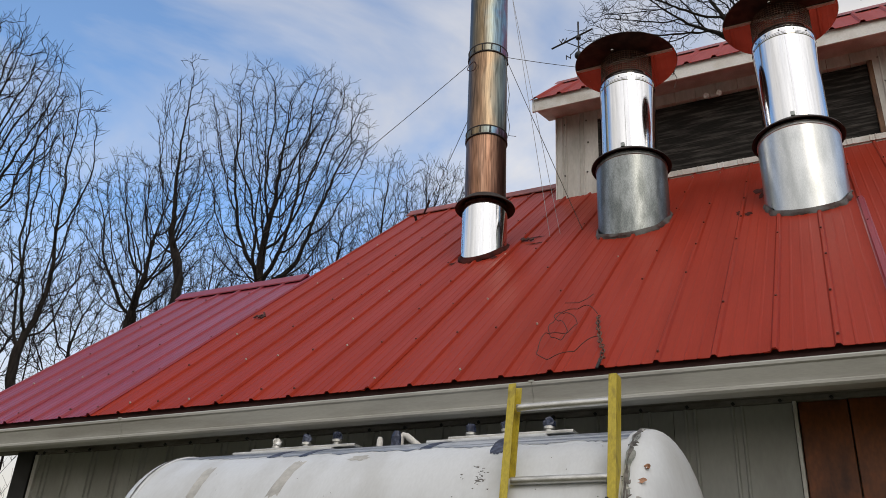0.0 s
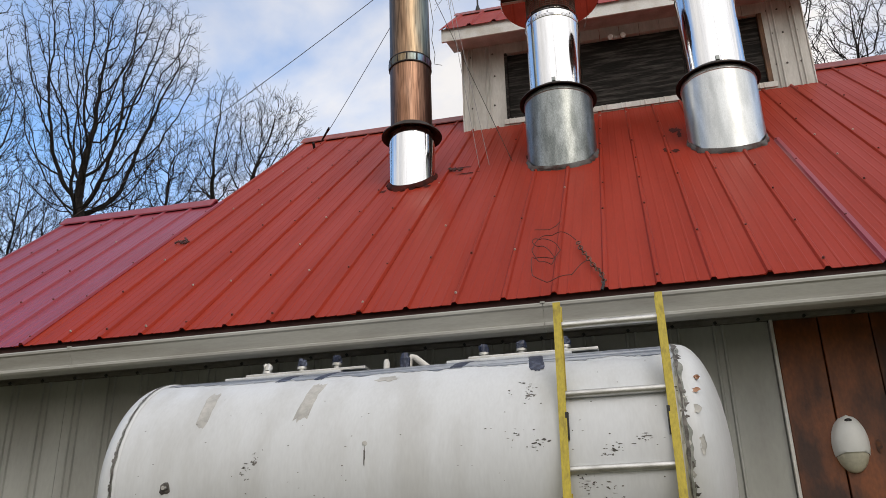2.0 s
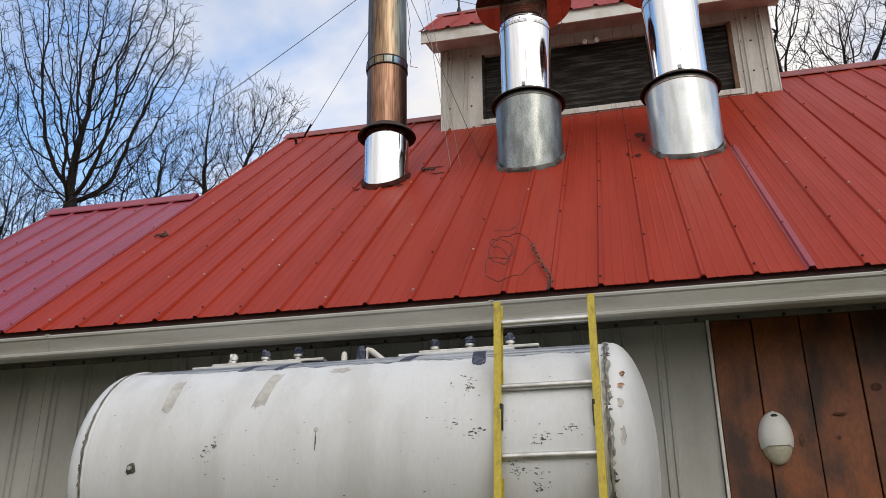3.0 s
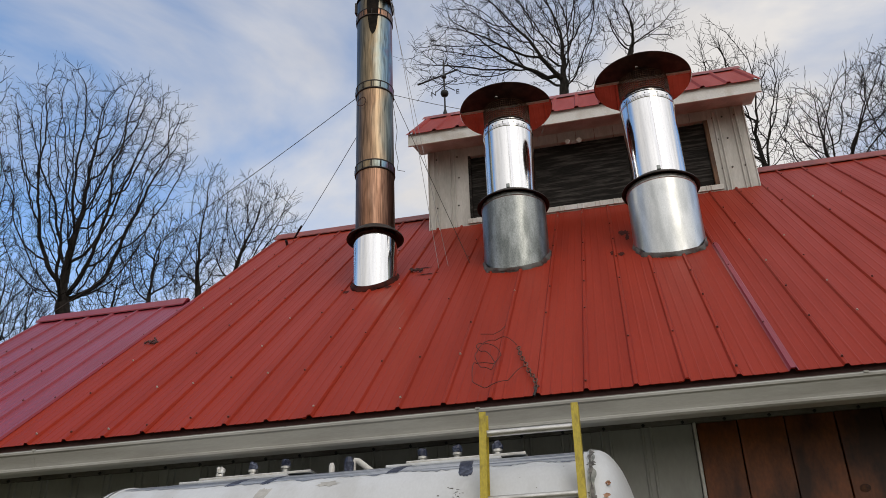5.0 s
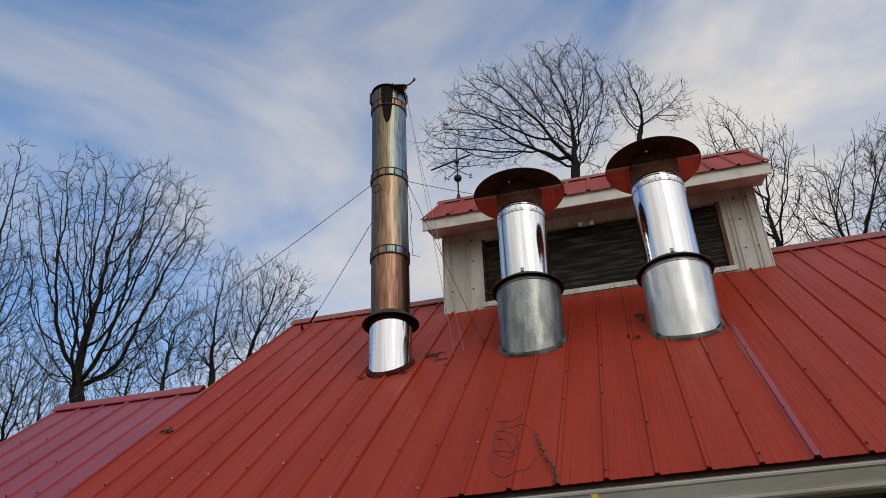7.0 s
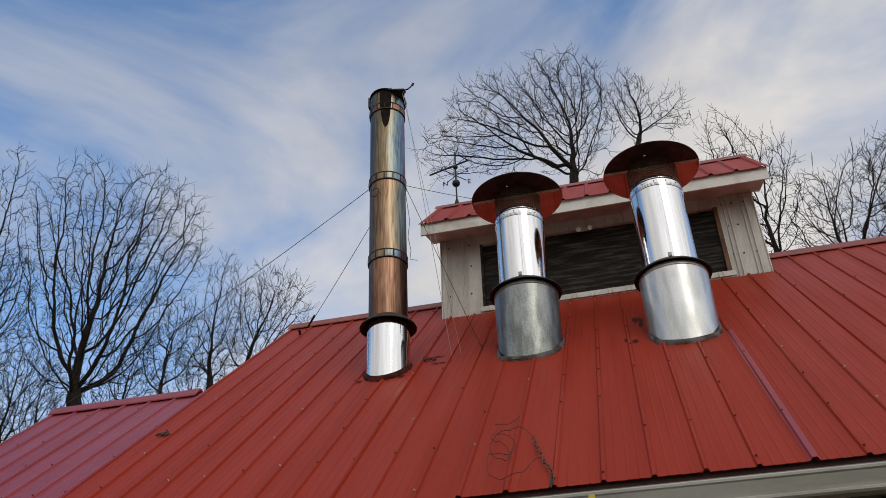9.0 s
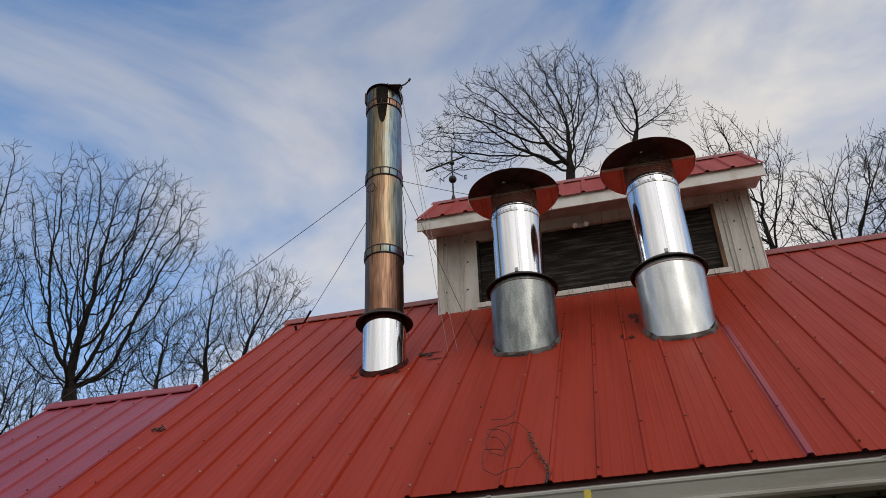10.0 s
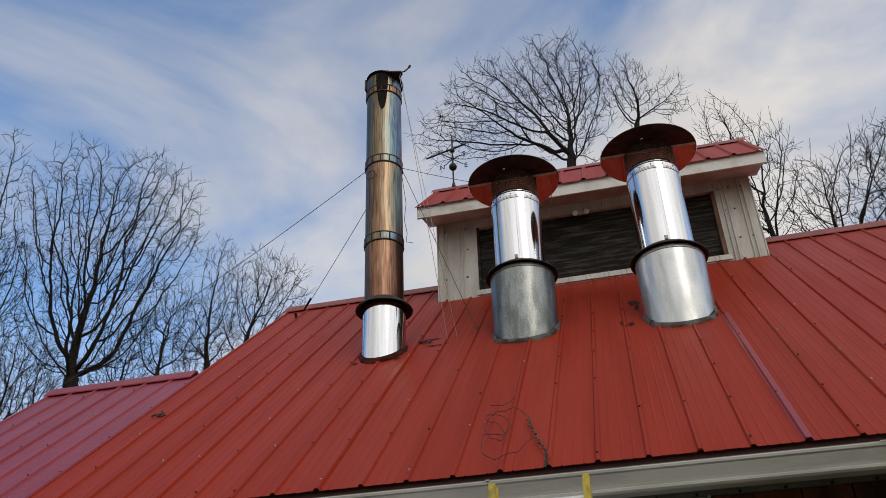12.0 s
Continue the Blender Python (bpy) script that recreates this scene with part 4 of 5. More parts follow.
def tank_marks():
    bm = bmesh.new()
    rnd = random.Random(4)
    cols, rows = 150, 8
    grid = []
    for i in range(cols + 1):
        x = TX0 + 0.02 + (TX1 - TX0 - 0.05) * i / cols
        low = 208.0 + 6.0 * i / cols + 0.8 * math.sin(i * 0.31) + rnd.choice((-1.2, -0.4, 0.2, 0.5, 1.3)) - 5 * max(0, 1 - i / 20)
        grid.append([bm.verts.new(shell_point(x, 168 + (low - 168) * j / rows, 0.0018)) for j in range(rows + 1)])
    for a, b in zip(grid, grid[1:]):
        for j in range(rows):
            bm.faces.new((a[j], b[j], b[j + 1], a[j + 1]))
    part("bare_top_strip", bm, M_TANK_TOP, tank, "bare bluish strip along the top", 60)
    for x, a, hx, ha, sl in ((-1.812, 231.5, 0.030, 12, 0.0004), (-1.318, 231, 0.030, 13, -0.0012)):
        part("scraped_patch", shell_patch(x, a, hx, ha, int(-x * 100), 0.002, sl, 0.14, 26, True), M_PATCH, tank, "scraped grey strip")
    part("scraped_patch", shell_patch(-0.985, 218, 0.05, 2.6, 11, 0.002, 0, 0.3), M_PATCH, tank)
    part("patch_plate", shell_patch(-1.92, 272.3, 0.026, 2.8, 12, 0.004, 0, 0.18, 12), M_CHIP, tank, "small dark plate with a bolt")
    part("bolt", lathe([(0.0005, 0.016), (0.009, 0.016), (0.011, 0.0)], 10, Matrix.Translation(shell_point(-1.92, 272.3, 0.002)) @ Matrix.Rotation(radians(90), 4, "X")), M_ALU, tank)
    part("crack", shell_patch(-1.019, 262.5, 0.0035, 4.0, 13, 0.002, 0.0004, 0.5, 16), M_CHIP, tank, "dark vertical crack")
    part("scraped_patch", shell_patch(-1.021, 257.5, 0.012, 1.2, 14), M_PATCH, tank)
    spots = [(-0.343, 234.0, 0.05, 3), (-0.33, 237.5, 0.025, 2), (-0.079, 278.5, 0.075, 1.6), (-0.11, 280, 0.03, 1.5), (-0.027, 284.4, 0.02, 2.6), (-0.02, 287, 0.03, 1.4), (0.01, 264.9, 0.05, 0.8), (-0.384, 257.7, 0.06, 2.0), (-0.2, 284, 0.02, 1.0), (-1.55, 266, 0.02, 2.0), (-1.51, 262, 0.012, 1.5), (-0.02, 268, 0.03, 1), (0.12, 262, 0.02, 0.8), (-0.29, 262, 0.05, 1.2)]
    i = 0
    for x, a, sx, sa in spots:
        for _ in range(13):
            i += 1
            part("paint_chip", shell_patch(x + rnd.gauss(0, sx * 0.7), a + rnd.gauss(0, sa), rnd.choice((0.002, 0.003, 0.004, 0.009)), rnd.choice((0.1, 0.15, 0.25, 0.45)), 100 + i, 0.0012, rnd.uniform(-0.01, 0.01), 0.7, 9), M_CHIP, tank)
    for _ in range(70):
        i += 1
        part("paint_chip", shell_patch(rnd.uniform(-2.15, 0.2), rnd.triangular(216, 300, 275), rnd.uniform(0.0015, 0.005), rnd.uniform(0.08, 0.28), 100 + i, 0.0016, 0, 0.45, 8), M_CHIP, tank)
    # worn paint along the end seams: a ragged bare band with a dark core
    for x0, sgn, wide in ((TX1, 1, 0.034), (TX0, -1, 0.020)):
        for name, mat, k0, lift in (("bare_band", M_BARE, 1.0, 0.0085), ("dark_band", M_CHIP, 0.42, 0.0100)):
            bm = bmesh.new()
            prev = None
            for i in range(150):
                a = 194 + 0.78 * i
                n1 = noise.noise(Vector((a * 0.12, sgn * 7.0, k0))) + 0.35 * noise.noise(Vector((a * 0.26, sgn * 3.0, k0)))
                out = wide * k0 * max(0.02, 0.5 + 0.95 * n1)
                back = wide * 0.35 * k0 * max(0.05, 0.6 + noise.noise(Vector((a * 0.2, 20.0 + sgn, k0))))
                row = [bm.verts.new(shell_point(x0 + sgn * w, a, lift - max(0.0, w) * 0.10)) for w in (-back, 0.0, out)]
                if prev:
                    for q in (0, 1):
                        bm.faces.new((prev[q], row[q], row[q + 1], prev[q + 1]))
                prev = row
            part(name, bm, mat, tank, "ragged bare band along the end seam" if k0 == 1.0 else "")
    for x0, sgn in ((TX1, 1), (TX0, -1)):
        a = 198.0
        while a < 305:
            i += 1
            w = rnd.choice((0.004, 0.006, 0.009, 0.015 if sgn > 0 else 0.006))
            part("paint_chip", shell_patch(x0 + sgn * rnd.uniform(0.0, 0.012), a, w, rnd.uniform(0.5, 2.2), 300 + i, 0.0075, rnd.uniform(-0.003, 0.003), 0.6, 12), M_CHIP if rnd.random() < 0.7 else M_PATCH, tank)
            a += rnd.uniform(0.9, 3.4)
    for x, a, m, hx, ha in ((TX1 + 0.075, 234, M_RUST, 0.010, 1.1), (TX1 + 0.06, 242, M_RUST, 0.018, 1.2), (TX1 + 0.055, 251, M_PATCH, 0.016, 2.4), (TX1 + 0.06, 266, M_PATCH, 0.015, 3.5)):
        h = x - TX1 - 0.02
        rr = TR * math.sqrt(max(0.0, 1 - (h / 0.185) ** 2)) - TR
        part("rust_spot" if m is M_RUST else "scraped_patch", shell_patch(x, a, hx, ha, 40 + int(a), rr + 0.008, 0, 0.35, 14), m, tank)
    # cover plates lying along the top
    for x0, x1 in ((-1.90, -1.17), (-0.76, -0.05)):
        part("cover_plate", boxed(x0 + 0.1, x1, -0.31, -0.02, 2.692, 2.708, bevel=0.004), M_ALU, tank, "pale metal cover plate")
        part("cover_plate", boxed(x0, x1 - 0.12, -0.335, -0.05, 2.676, 2.690, bevel=0.004), M_TANK, tank)
    # taped fittings
    for k, (x, top) in enumerate(((-1.754, 2.79), (-1.562, 2.80), (-1.373, 2.805), (-0.61, 2.795), (-0.425, 2.80), (-0.213, 2.80))):
        fit_ = part("fitting", lathe([(0.017, 2.66), (0.017, top - 0.05), (0.026, top - 0.048), (0.026, top - 0.036), (0.017, top - 0.034)], 14, Matrix.Translation((x, -0.16, 0))), M_ALU, tank, "", 40)
        rr = random.Random(k)
        wrap = lathe([(0.017, top - 0.034), (0.023, top - 0.03), (0.026, top - 0.012), (0.021, top), (0.012, top + 0.004), (0.0005, top + 0.003)], 12, Matrix.Translation((x, -0.16, 0)))
        for v in wrap.verts:
            v.co += Vector((rr.uniform(-1, 1), rr.uniform(-1, 1), rr.uniform(-1, 1))) * 0.006
        part("tape_wrap", wrap, M_TAPE if k not in (0,) else M_ALU, fit_, "crumpled blue tape wrap" if k else "")
    part("stub", lathe([(0.016, 2.65), (0.016, 2.745), (0.010, 2.762), (0.0005, 2.764)], 12, Matrix.Translation((-1.102, -0.18, 0))), M_TRIM, tank, "", 40)
    elbow = part("elbow_pipe", tube([(-0.985, -0.17, 2.65), (-0.985, -0.17, 2.755), (-0.975, -0.167, 2.768), (-0.96, -0.163, 2.765), (-0.885, -0.14, 2.705)], 0.016, 12), M_TRIM, tank, "white elbow pipe", 50)
    part("tape_wrap", lathe([(0.018, 2.69), (0.025, 2.70), (0.027, 2.755), (0.016, 2.785)], 12, Matrix.Translation((-1.005, -0.185, 0))), M_TAPE, elbow, "blue tape wrap")
    for k, (x, a0, a1, w, sl) in enumerate(((-1.50, 186, 211, 0.032, 0.0022), (-1.30, 186, 212, 0.026, 0.0030), (-0.66, 188, 211, 0.034, 0.0018), (-0.325, 186, 221.5, 0.034, -0.0012))):
        part("tape_strip", shell_patch(x, (a0 + a1) / 2, w, (a1 - a0) / 2, 60 + k, 0.0035, -sl, 0.06, 28, True), M_TAPE, tank, "strip of blue tape")
    part("drain_stub", tube([(TX0 - 0.10, -0.33, 2.13), (TX0 - 0.22, -0.345, 2.13)], 0.017, 12), M_ALU, tank, "", 40)
    part("drain_nut", tube([(TX0 - 0.13, -0.335, 2.13), (TX0 - 0.155, -0.338, 2.13)], 0.027, 6), M_ALU, tank)


tank_marks()

# black grips on the ladder's rails
for sx in (-1, 1):
    part("bracket", boxed(0.020 + sx * 0.196 - 0.006, 0.020 + sx * 0.196 + 0.006, ladder_y(2.27) - 0.03, ladder_y(2.27) + 0.05, 2.22, 2.33), M_BLACK, ladder, "black rail bracket")


# ---- wall lamp ----
def wall_lamp():
    lamp = thing("wall_lamp", (1.089, WALL_Y, 2.17), "white oval plastic outdoor lamp with frosted lens on stained boards", "lamp")
    cx, cz, w, h, d = 1.089, 2.308, 0.086, 0.140, 0.075
    for name, lo, hi, m, lab, sc in (("body", -0.42, 1.0, M_LAMP, "", 1.0), ("lens", -1.0, -0.42, M_LENS, "frosted yellowish lens", 0.95)):
        bm = bmesh.new()
        rows = []
        for i in range(17):
            t = lo + (hi - lo) * i / 16
            half = w * math.sqrt(max(0.0, 1 - t * t)) * sc + 0.001
            sag = 0.02 * math.sin(math.pi * 0.5) if i in (0,) and name == "body" else 0.0
            row = []
            for j in range(15):
                u = -1 + 2 * j / 14
                dep = d * sc * math.sqrt(max(0.0, 1 - u * u)) * math.sqrt(max(0.0, 1 - (t * 0.96) ** 2))
                curve = 0.018 * (1 - u * u) * (1 if (i == 0 and name == "body") or (i == 16 and name == "lens") else 0)
                row.append(bm.verts.new((cx + u * half, WALL_Y - 0.008 - dep, cz + h * t * (1 if name == "body" else 1) + curve)))
            rows.append(row)
        for a, b in zip(rows, rows[1:]):
            for j in range(14):
                bm.faces.new((a[j], a[j + 1], b[j + 1], b[j]))
        part(name, bm, m, lamp, lab, 60)
    part("back_plate", lathe([(0.0005, 0.0), (0.5, 0.0), (0.5, 0.012), (0.0005, 0.012)], 32, Matrix.Translation((cx, WALL_Y - 0.004, cz)) @ Matrix.Rotation(radians(90), 4, "X") @ Matrix.Diagonal((0.15, 0.255, 1, 1))), M_LAMP, lamp)
    part("sensor", lathe([(0.0005, 0.008), (0.016, 0.006), (0.02, 0.0)], 16, Matrix.Translation((cx, WALL_Y - 0.052, cz + 0.108)) @ Matrix.Rotation(radians(68), 4, "X") @ Matrix.Diagonal((1, 0.62, 1, 1))), M_IRON, lamp, "dark sensor window")


wall_lamp()

# small framed pane in the boards
pane = thing("door_pane", (1.80, WALL_Y, 2.0), "small pale window pane set in a brown board door", "window")
part("frame", boxed(1.66, 2.2, WALL_Y - 0.026, WALL_Y - 0.006, 2.235, 2.30, bevel=0.004), M_WOOD, pane)
part("frame", boxed(1.655, 1.735, WALL_Y - 0.026, WALL_Y - 0.006, 1.5, 2.234, bevel=0.004), M_WOOD, pane)
part("pane", boxed(1.737, 2.15, WALL_Y - 0.016, WALL_Y - 0.007, 1.5, 2.232), M_LENS, pane, "pale pane")


# ---- wires on the roof ----
def wire(name, points, r, material, label, category, group="", sag=0.0, n=5):
    pts = [Vector(p) for p in points]
    if sag and len(pts) == 2:
        a, b = pts
        pts = [a.lerp(b, i / 14) - Vector((0, 0, sag * 4 * (i / 14) * (1 - i / 14))) for i in range(15)]
    ob = part(name, tube(pts, r, n), material)
    return tagged(ob, label, category, group)


BAND = Vector((-1.614, 2.106, 7.0))
wire("guy_wire", (BAND + Vector((-0.19, 0, 0.01)), roof_at(-4.93, 2.16, 0.06)), 0.0034, M_WIRE, "thin dark guy wire from smoke stack to lower ridge", "wire", "guy wires", 0.05)
wire("guy_wire", (BAND + Vector((-0.06, 0.18, 0.01)), roof_at(-3.11, 3.80, 0.05)), 0.0034, M_WIRE, "thin dark guy wire from smoke stack to the ridge end", "wire", "guy wires", 0.02)
wire("guy_wire", (BAND + Vector((0.19, 0, -0.03)), (-0.055, CF - 0.005, 7.10)), 0.0030, M_WIRE, "thin dark guy wire from smoke stack to the cupola fascia", "wire", "guy wires", 0.03)
wire("guy_wire", (BAND + Vector((0.19, -0.02, -0.05)), roof_at(-0.738, 2.203, 0.03)), 0.0030, M_WIRE, "thin dark guy wire from smoke stack to the roof sheets", "wire", "guy wires", 0.0)
wire("pull_cable", (LEVER + Vector((0.0, 0, 0.0)), roof_at(-1.02, 2.19, 0.02)), 0.0025, M_ROPE, "thin grey cable hanging from the cap lever to the roof", "cable", "cap cables")
wire("pull_cable", (LEVER + Vector((-0.02, 0.01, 0.0)), roof_at(-0.94, 2.22, 0.02)), 0.0025, M_ROPE, "thin grey cable hanging from the cap lever to the roof", "cable", "cap cables")
wire("loose_wire", [BAND + Vector(p) for p in ((0.185, -0.03, -0.04), (0.21, -0.03, -0.25), (0.24, -0.03, -0.5), (0.225, -0.04, -0.7), (0.25, -0.03, -0.85), (0.24, -0.03, -0.95), (0.31, -0.02, -0.97))], 0.003, M_WIRE, "loose kinked wire hanging beside the smoke stack", "wire")
wire("wire_coil", [BAND + Vector((-0.075 + 0.045 * math.cos(t), -0.2 - 0.01 * math.sin(2 * t), -0.21 + 0.05 * math.sin(t * 1.03))) for t in (i * 0.5 for i in range(30))], 0.003, M_WIRE_RUST, "small rusty wire coil on the smoke stack", "wire")
anchor = thing("wire_anchor", roof_at(-3.16, 3.74), "dark turnbuckle of a guy wire at the ridge end", "anchor")
part("bolt", tube([roof_at(-3.17, 3.70, 0.0), roof_at(-3.17, 3.70, 0.07)], 0.016, 8), M_IRON, anchor)
part("turnbuckle", tube([roof_at(-3.11, 3.80, 0.06), roof_at(-3.11, 3.80, 0.06) + (BAND - roof_at(-3.11, 3.80, 0.06)).normalized() * 0.22], 0.011, 8), M_IRON, anchor)

loop = [(-0.161, 0.545), (-0.254, 0.645), (-0.343, 0.623), (-0.407, 0.518), (-0.402, 0.403), (-0.346, 0.294), (-0.297, 0.263), (-0.269, 0.31), (-0.289, 0.379), (-0.355, 0.483), (-0.417, 0.544),
        (-0.384, 0.608), (-0.28, 0.501), (-0.244, 0.409), (-0.273, 0.343), (-0.35, 0.33), (-0.399, 0.358), (-0.392, 0.211), (-0.363, 0.108), (-0.283, 0.071), (-0.202, 0.106), (-0.135, 0.18), (-0.088, 0.272)]


def smooth_line(pts, steps=5):
    out = []
    for i in range(len(pts) - 1):
        p0, p1, p2, p3 = (Vector(pts[max(0, min(len(pts) - 1, k))]) for k in (i - 1, i, i + 1, i + 2))
        for s in range(steps):
            t = s / steps
            out.append(0.5 * (2 * p1 + (p2 - p0) * t + (2 * p0 - 5 * p1 + 4 * p2 - p3) * t * t + (3 * p1 - p0 - 3 * p2 + p3) * t ** 3))
    return out + [Vector(pts[-1])]


rnd = random.Random(2)
wire("wire_coil", [roof_at(p.x, p.y, 0.030 + 0.02 * abs(math.sin(i * 0.4))) for i, p in enumerate(smooth_line(loop))], 0.0025, M_WIRE_RUST, "tangled loop of rusty wire lying on the red roof", "wire")
wire("loose_wire", [roof_at(x, y, 0.03) for x, y in ((-0.424, 0.757), (-0.332, 0.735), (-0.29, 0.78), (-0.268, 0.839))], 0.0025, M_WIRE_RUST, "short bent rusty wire on the roof", "wire")


def chain():
    ch = thing("chain", roof_at(-0.07, 0.2), "short rusty steel chain hanging over the eave", "chain")
    line = smooth_line([(-0.150, 0.52), (-0.127, 0.421), (-0.091, 0.315), (-0.056, 0.204), (-0.019, 0.119), (-0.008, 0.02)], 3)
    pts = [roof_at(p.x, p.y, 0.03) for p in line]
    for i, (a, b) in enumerate(zip(pts, pts[1:])):
        d, mid = (b - a), (a + b) / 2
        q = d.to_track_quat("X", "Z").to_matrix().to_4x4()
        m = Matrix.Translation(mid) @ q @ Matrix.Rotation(radians(90 * (i % 2) + 25), 4, "X")
        ring = [m @ Vector((math.cos(t) * (d.length * 0.62), math.sin(t) * 0.012, 0)) for t in (2 * math.pi * k / 12 for k in range(13))]
        part("link", tube(ring, 0.0032, 5), M_MESH, ch)
    part("hook", tube([pts[-1], pts[-1] + Vector((0.0, -0.02, -0.02)), pts[-1] + Vector((-0.01, -0.03, -0.05))], 0.008, 6), M_IRON, ch)


chain()


def litter(x, y, seed):
    r = random.Random(seed)
    bm = bmesh.new()
    for _ in range(9):
        a, px, py = r.uniform(0, 3.1), x + r.gauss(0, 0.05), y + r.gauss(0, 0.02)
        tube([roof_at(px, py, 0.012), roof_at(px + 0.04 * math.cos(a), py + 0.03 * math.sin(a), 0.02)], 0.008, 5, bm)
    tagged(part("leaf_litter", bm, M_WIRE_RUST), "clump of dead dark leaves caught on a roof rib", "leaves")


litter(-3.24, 1.31, 1), litter(-1.25, 2.23, 2)


def rib_cover():
    """A crimson strip added over one rib, below the vent, as its purplish highlight."""
    prof = [(-0.026, 0.003), (-0.021, 0.006), (-0.013, 0.021), (0.013, 0.021), (0.021, 0.006), (0.026, 0.003)]
    bm = bmesh.new()
    rows = [[bm.verts.new(on_roof(5 * RIB + 0.006 + u, s_, h + lift)) for u, h in prof] for s_ in (-0.006, 2.62) for lift in (0.0, -0.002)]
    a, a2, b, b2 = rows
    for i in range(5):
        bm.faces.new((a[i], a[i + 1], b[i + 1], b[i])), bm.faces.new((b2[i], b2[i + 1], a2[i + 1], a2[i])), bm.faces.new((a2[i], a2[i + 1], a[i + 1], a[i]))
    part("rib_cover", bm, M_ROOF_NEW, building, "glossier crimson strip added as a rib's purplish highlight")


rib_cover()


def smear(x, y, half_x, half_y, seed, material=None):
    """A thin ragged dab of sealant or dirt on the sheets."""
    r = random.Random(seed)
    bm = bmesh.new()
    rim = []
    for i in range(22):
        a = 2 * math.pi * i / 22
        k = 1 + r.uniform(-0.4, 0.3)
        rim.append(bm.verts.new(roof_at(x + half_x * k * math.cos(a), y + half_y * k * math.sin(a), 0.005)))
    mid = bm.verts.new(roof_at(x, y, 0.008))
    for i in range(22):
        bm.faces.new((mid, rim[i], rim[(i + 1) % 22]))
    part("sealant_smear", bm, material or M_SEAL, building)


for k, (x, y, hx, hy) in enumerate(((0.63, 2.56, 0.055, 0.07), (0.655, 2.43, 0.02, 0.10), (0.51, 2.06, 0.022, 0.05), (0.575, 2.02, 0.03, 0.04),
                                    (-0.62, 2.36, 0.02, 0.09), (-0.005, 2.26, 0.02, 0.06), (0.0, 2.40, 0.016, 0.05), (-1.42, 1.93, 0.03, 0.03), (-1.80, 1.93, 0.025, 0.03), (-1.20, 2.30, 0.11, 0.012), (-1.10, 2.13, 0.10, 0.010))):
    smear(x, y, hx, hy, 70 + k)


# ---- on the cupola ----
def weathervane():
    v = thing("weathervane", (-1.31, RIDGE_Y, 8.1), "black iron weathervane with balls, arrow and compass letters", "weathervane")
    x, y = -1.31, RIDGE_Y
    part("pole", tube([(x, y, 8.06), (x, y, 8.97)], 0.011, 8), M_IRON, v)
    part("foot", lathe([(0.035, 8.08), (0.028, 8.14), (0.012, 8.2)], 12, Matrix.Translation((x, y, 0))), M_IRON, v)
    for z, r in ((8.45, 0.052), (8.72, 0.033)):
        part("ball", lathe([(max(0.0005, r * math.sin(math.pi * i / 12)), z - r * math.cos(math.pi * i / 12)) for i in range(13)], 16, Matrix.Translation((x, y, 0))), M_IRON, v, "", 60)
    part("arrow", tube([(-1.69, 4.20, 8.75), (-1.115, 4.03, 8.75)], 0.012, 6), M_IRON, v)
    for ch, dx, dy in (("N", -0.175, 0.14), ("S", 0.165, -0.07), ("W", -0.14, -0.17), ("E", 0.14, 0.17)):
        part("arm", tube([(x, y, 8.58), (x + dx * 0.8, y + dy * 0.8, 8.58)], 0.006, 6), M_IRON, v)
        cu = bpy.data.curves.new("letter", "FONT")
        cu.body, cu.size, cu.extrude, cu.align_x = ch, 0.10, 0.004, "CENTER"
        cu.materials.append(M_IRON)
        ob = new("letter", cu)
        ob.parent, ob.matrix_parent_inverse = v, parent_world(v).inverted()
        ob.matrix_basis = Matrix.Translation((x + dx, y + dy, 8.55)) @ Matrix.Rotation(radians(90), 4, "X")


weathervane()


def flood_light():
    f = thing("flood_light", (0.26, CY0, 7.03), "small white twin flood light above the boarded opening", "lamp")
    part("base", boxed(0.20, 0.31, CY0 - 0.025, CY0 - 0.002, 7.0, 7.035, bevel=0.004), M_LAMP, f)
    for dx in (-0.055, 0.055):
        m = Matrix.Translation((0.255 + dx, CY0 - 0.06, 6.998)) @ Matrix.Rotation(radians(115), 4, "X") @ Matrix.Rotation(radians(dx * 300), 4, "Y")
        part("head", lathe([(0.0005, -0.04), (0.018, -0.036), (0.026, 0.0), (0.030, 0.03), (0.024, 0.034), (0.0005, 0.03)], 16, m), M_LAMP, f, "", 40)


flood_light()
hook = thing("fascia_hook", (-0.055, CF, 7.1), "dark wire hook with a dangling end on the fascia", "hook")
part("hook", tube([(-0.055, CF - 0.004, 7.12), (-0.055, CF - 0.05, 7.13), (-0.04, CF - 0.06, 7.10)], 0.009, 6), M_IRON, hook)
part("dangle", tube([(-0.05, CF - 0.04, 7.11), (-0.02, CF - 0.05, 7.02), (-0.04, CF - 0.05, 6.94), (-0.06, CF - 0.05, 6.90)], 0.004, 5), M_WIRE, hook)


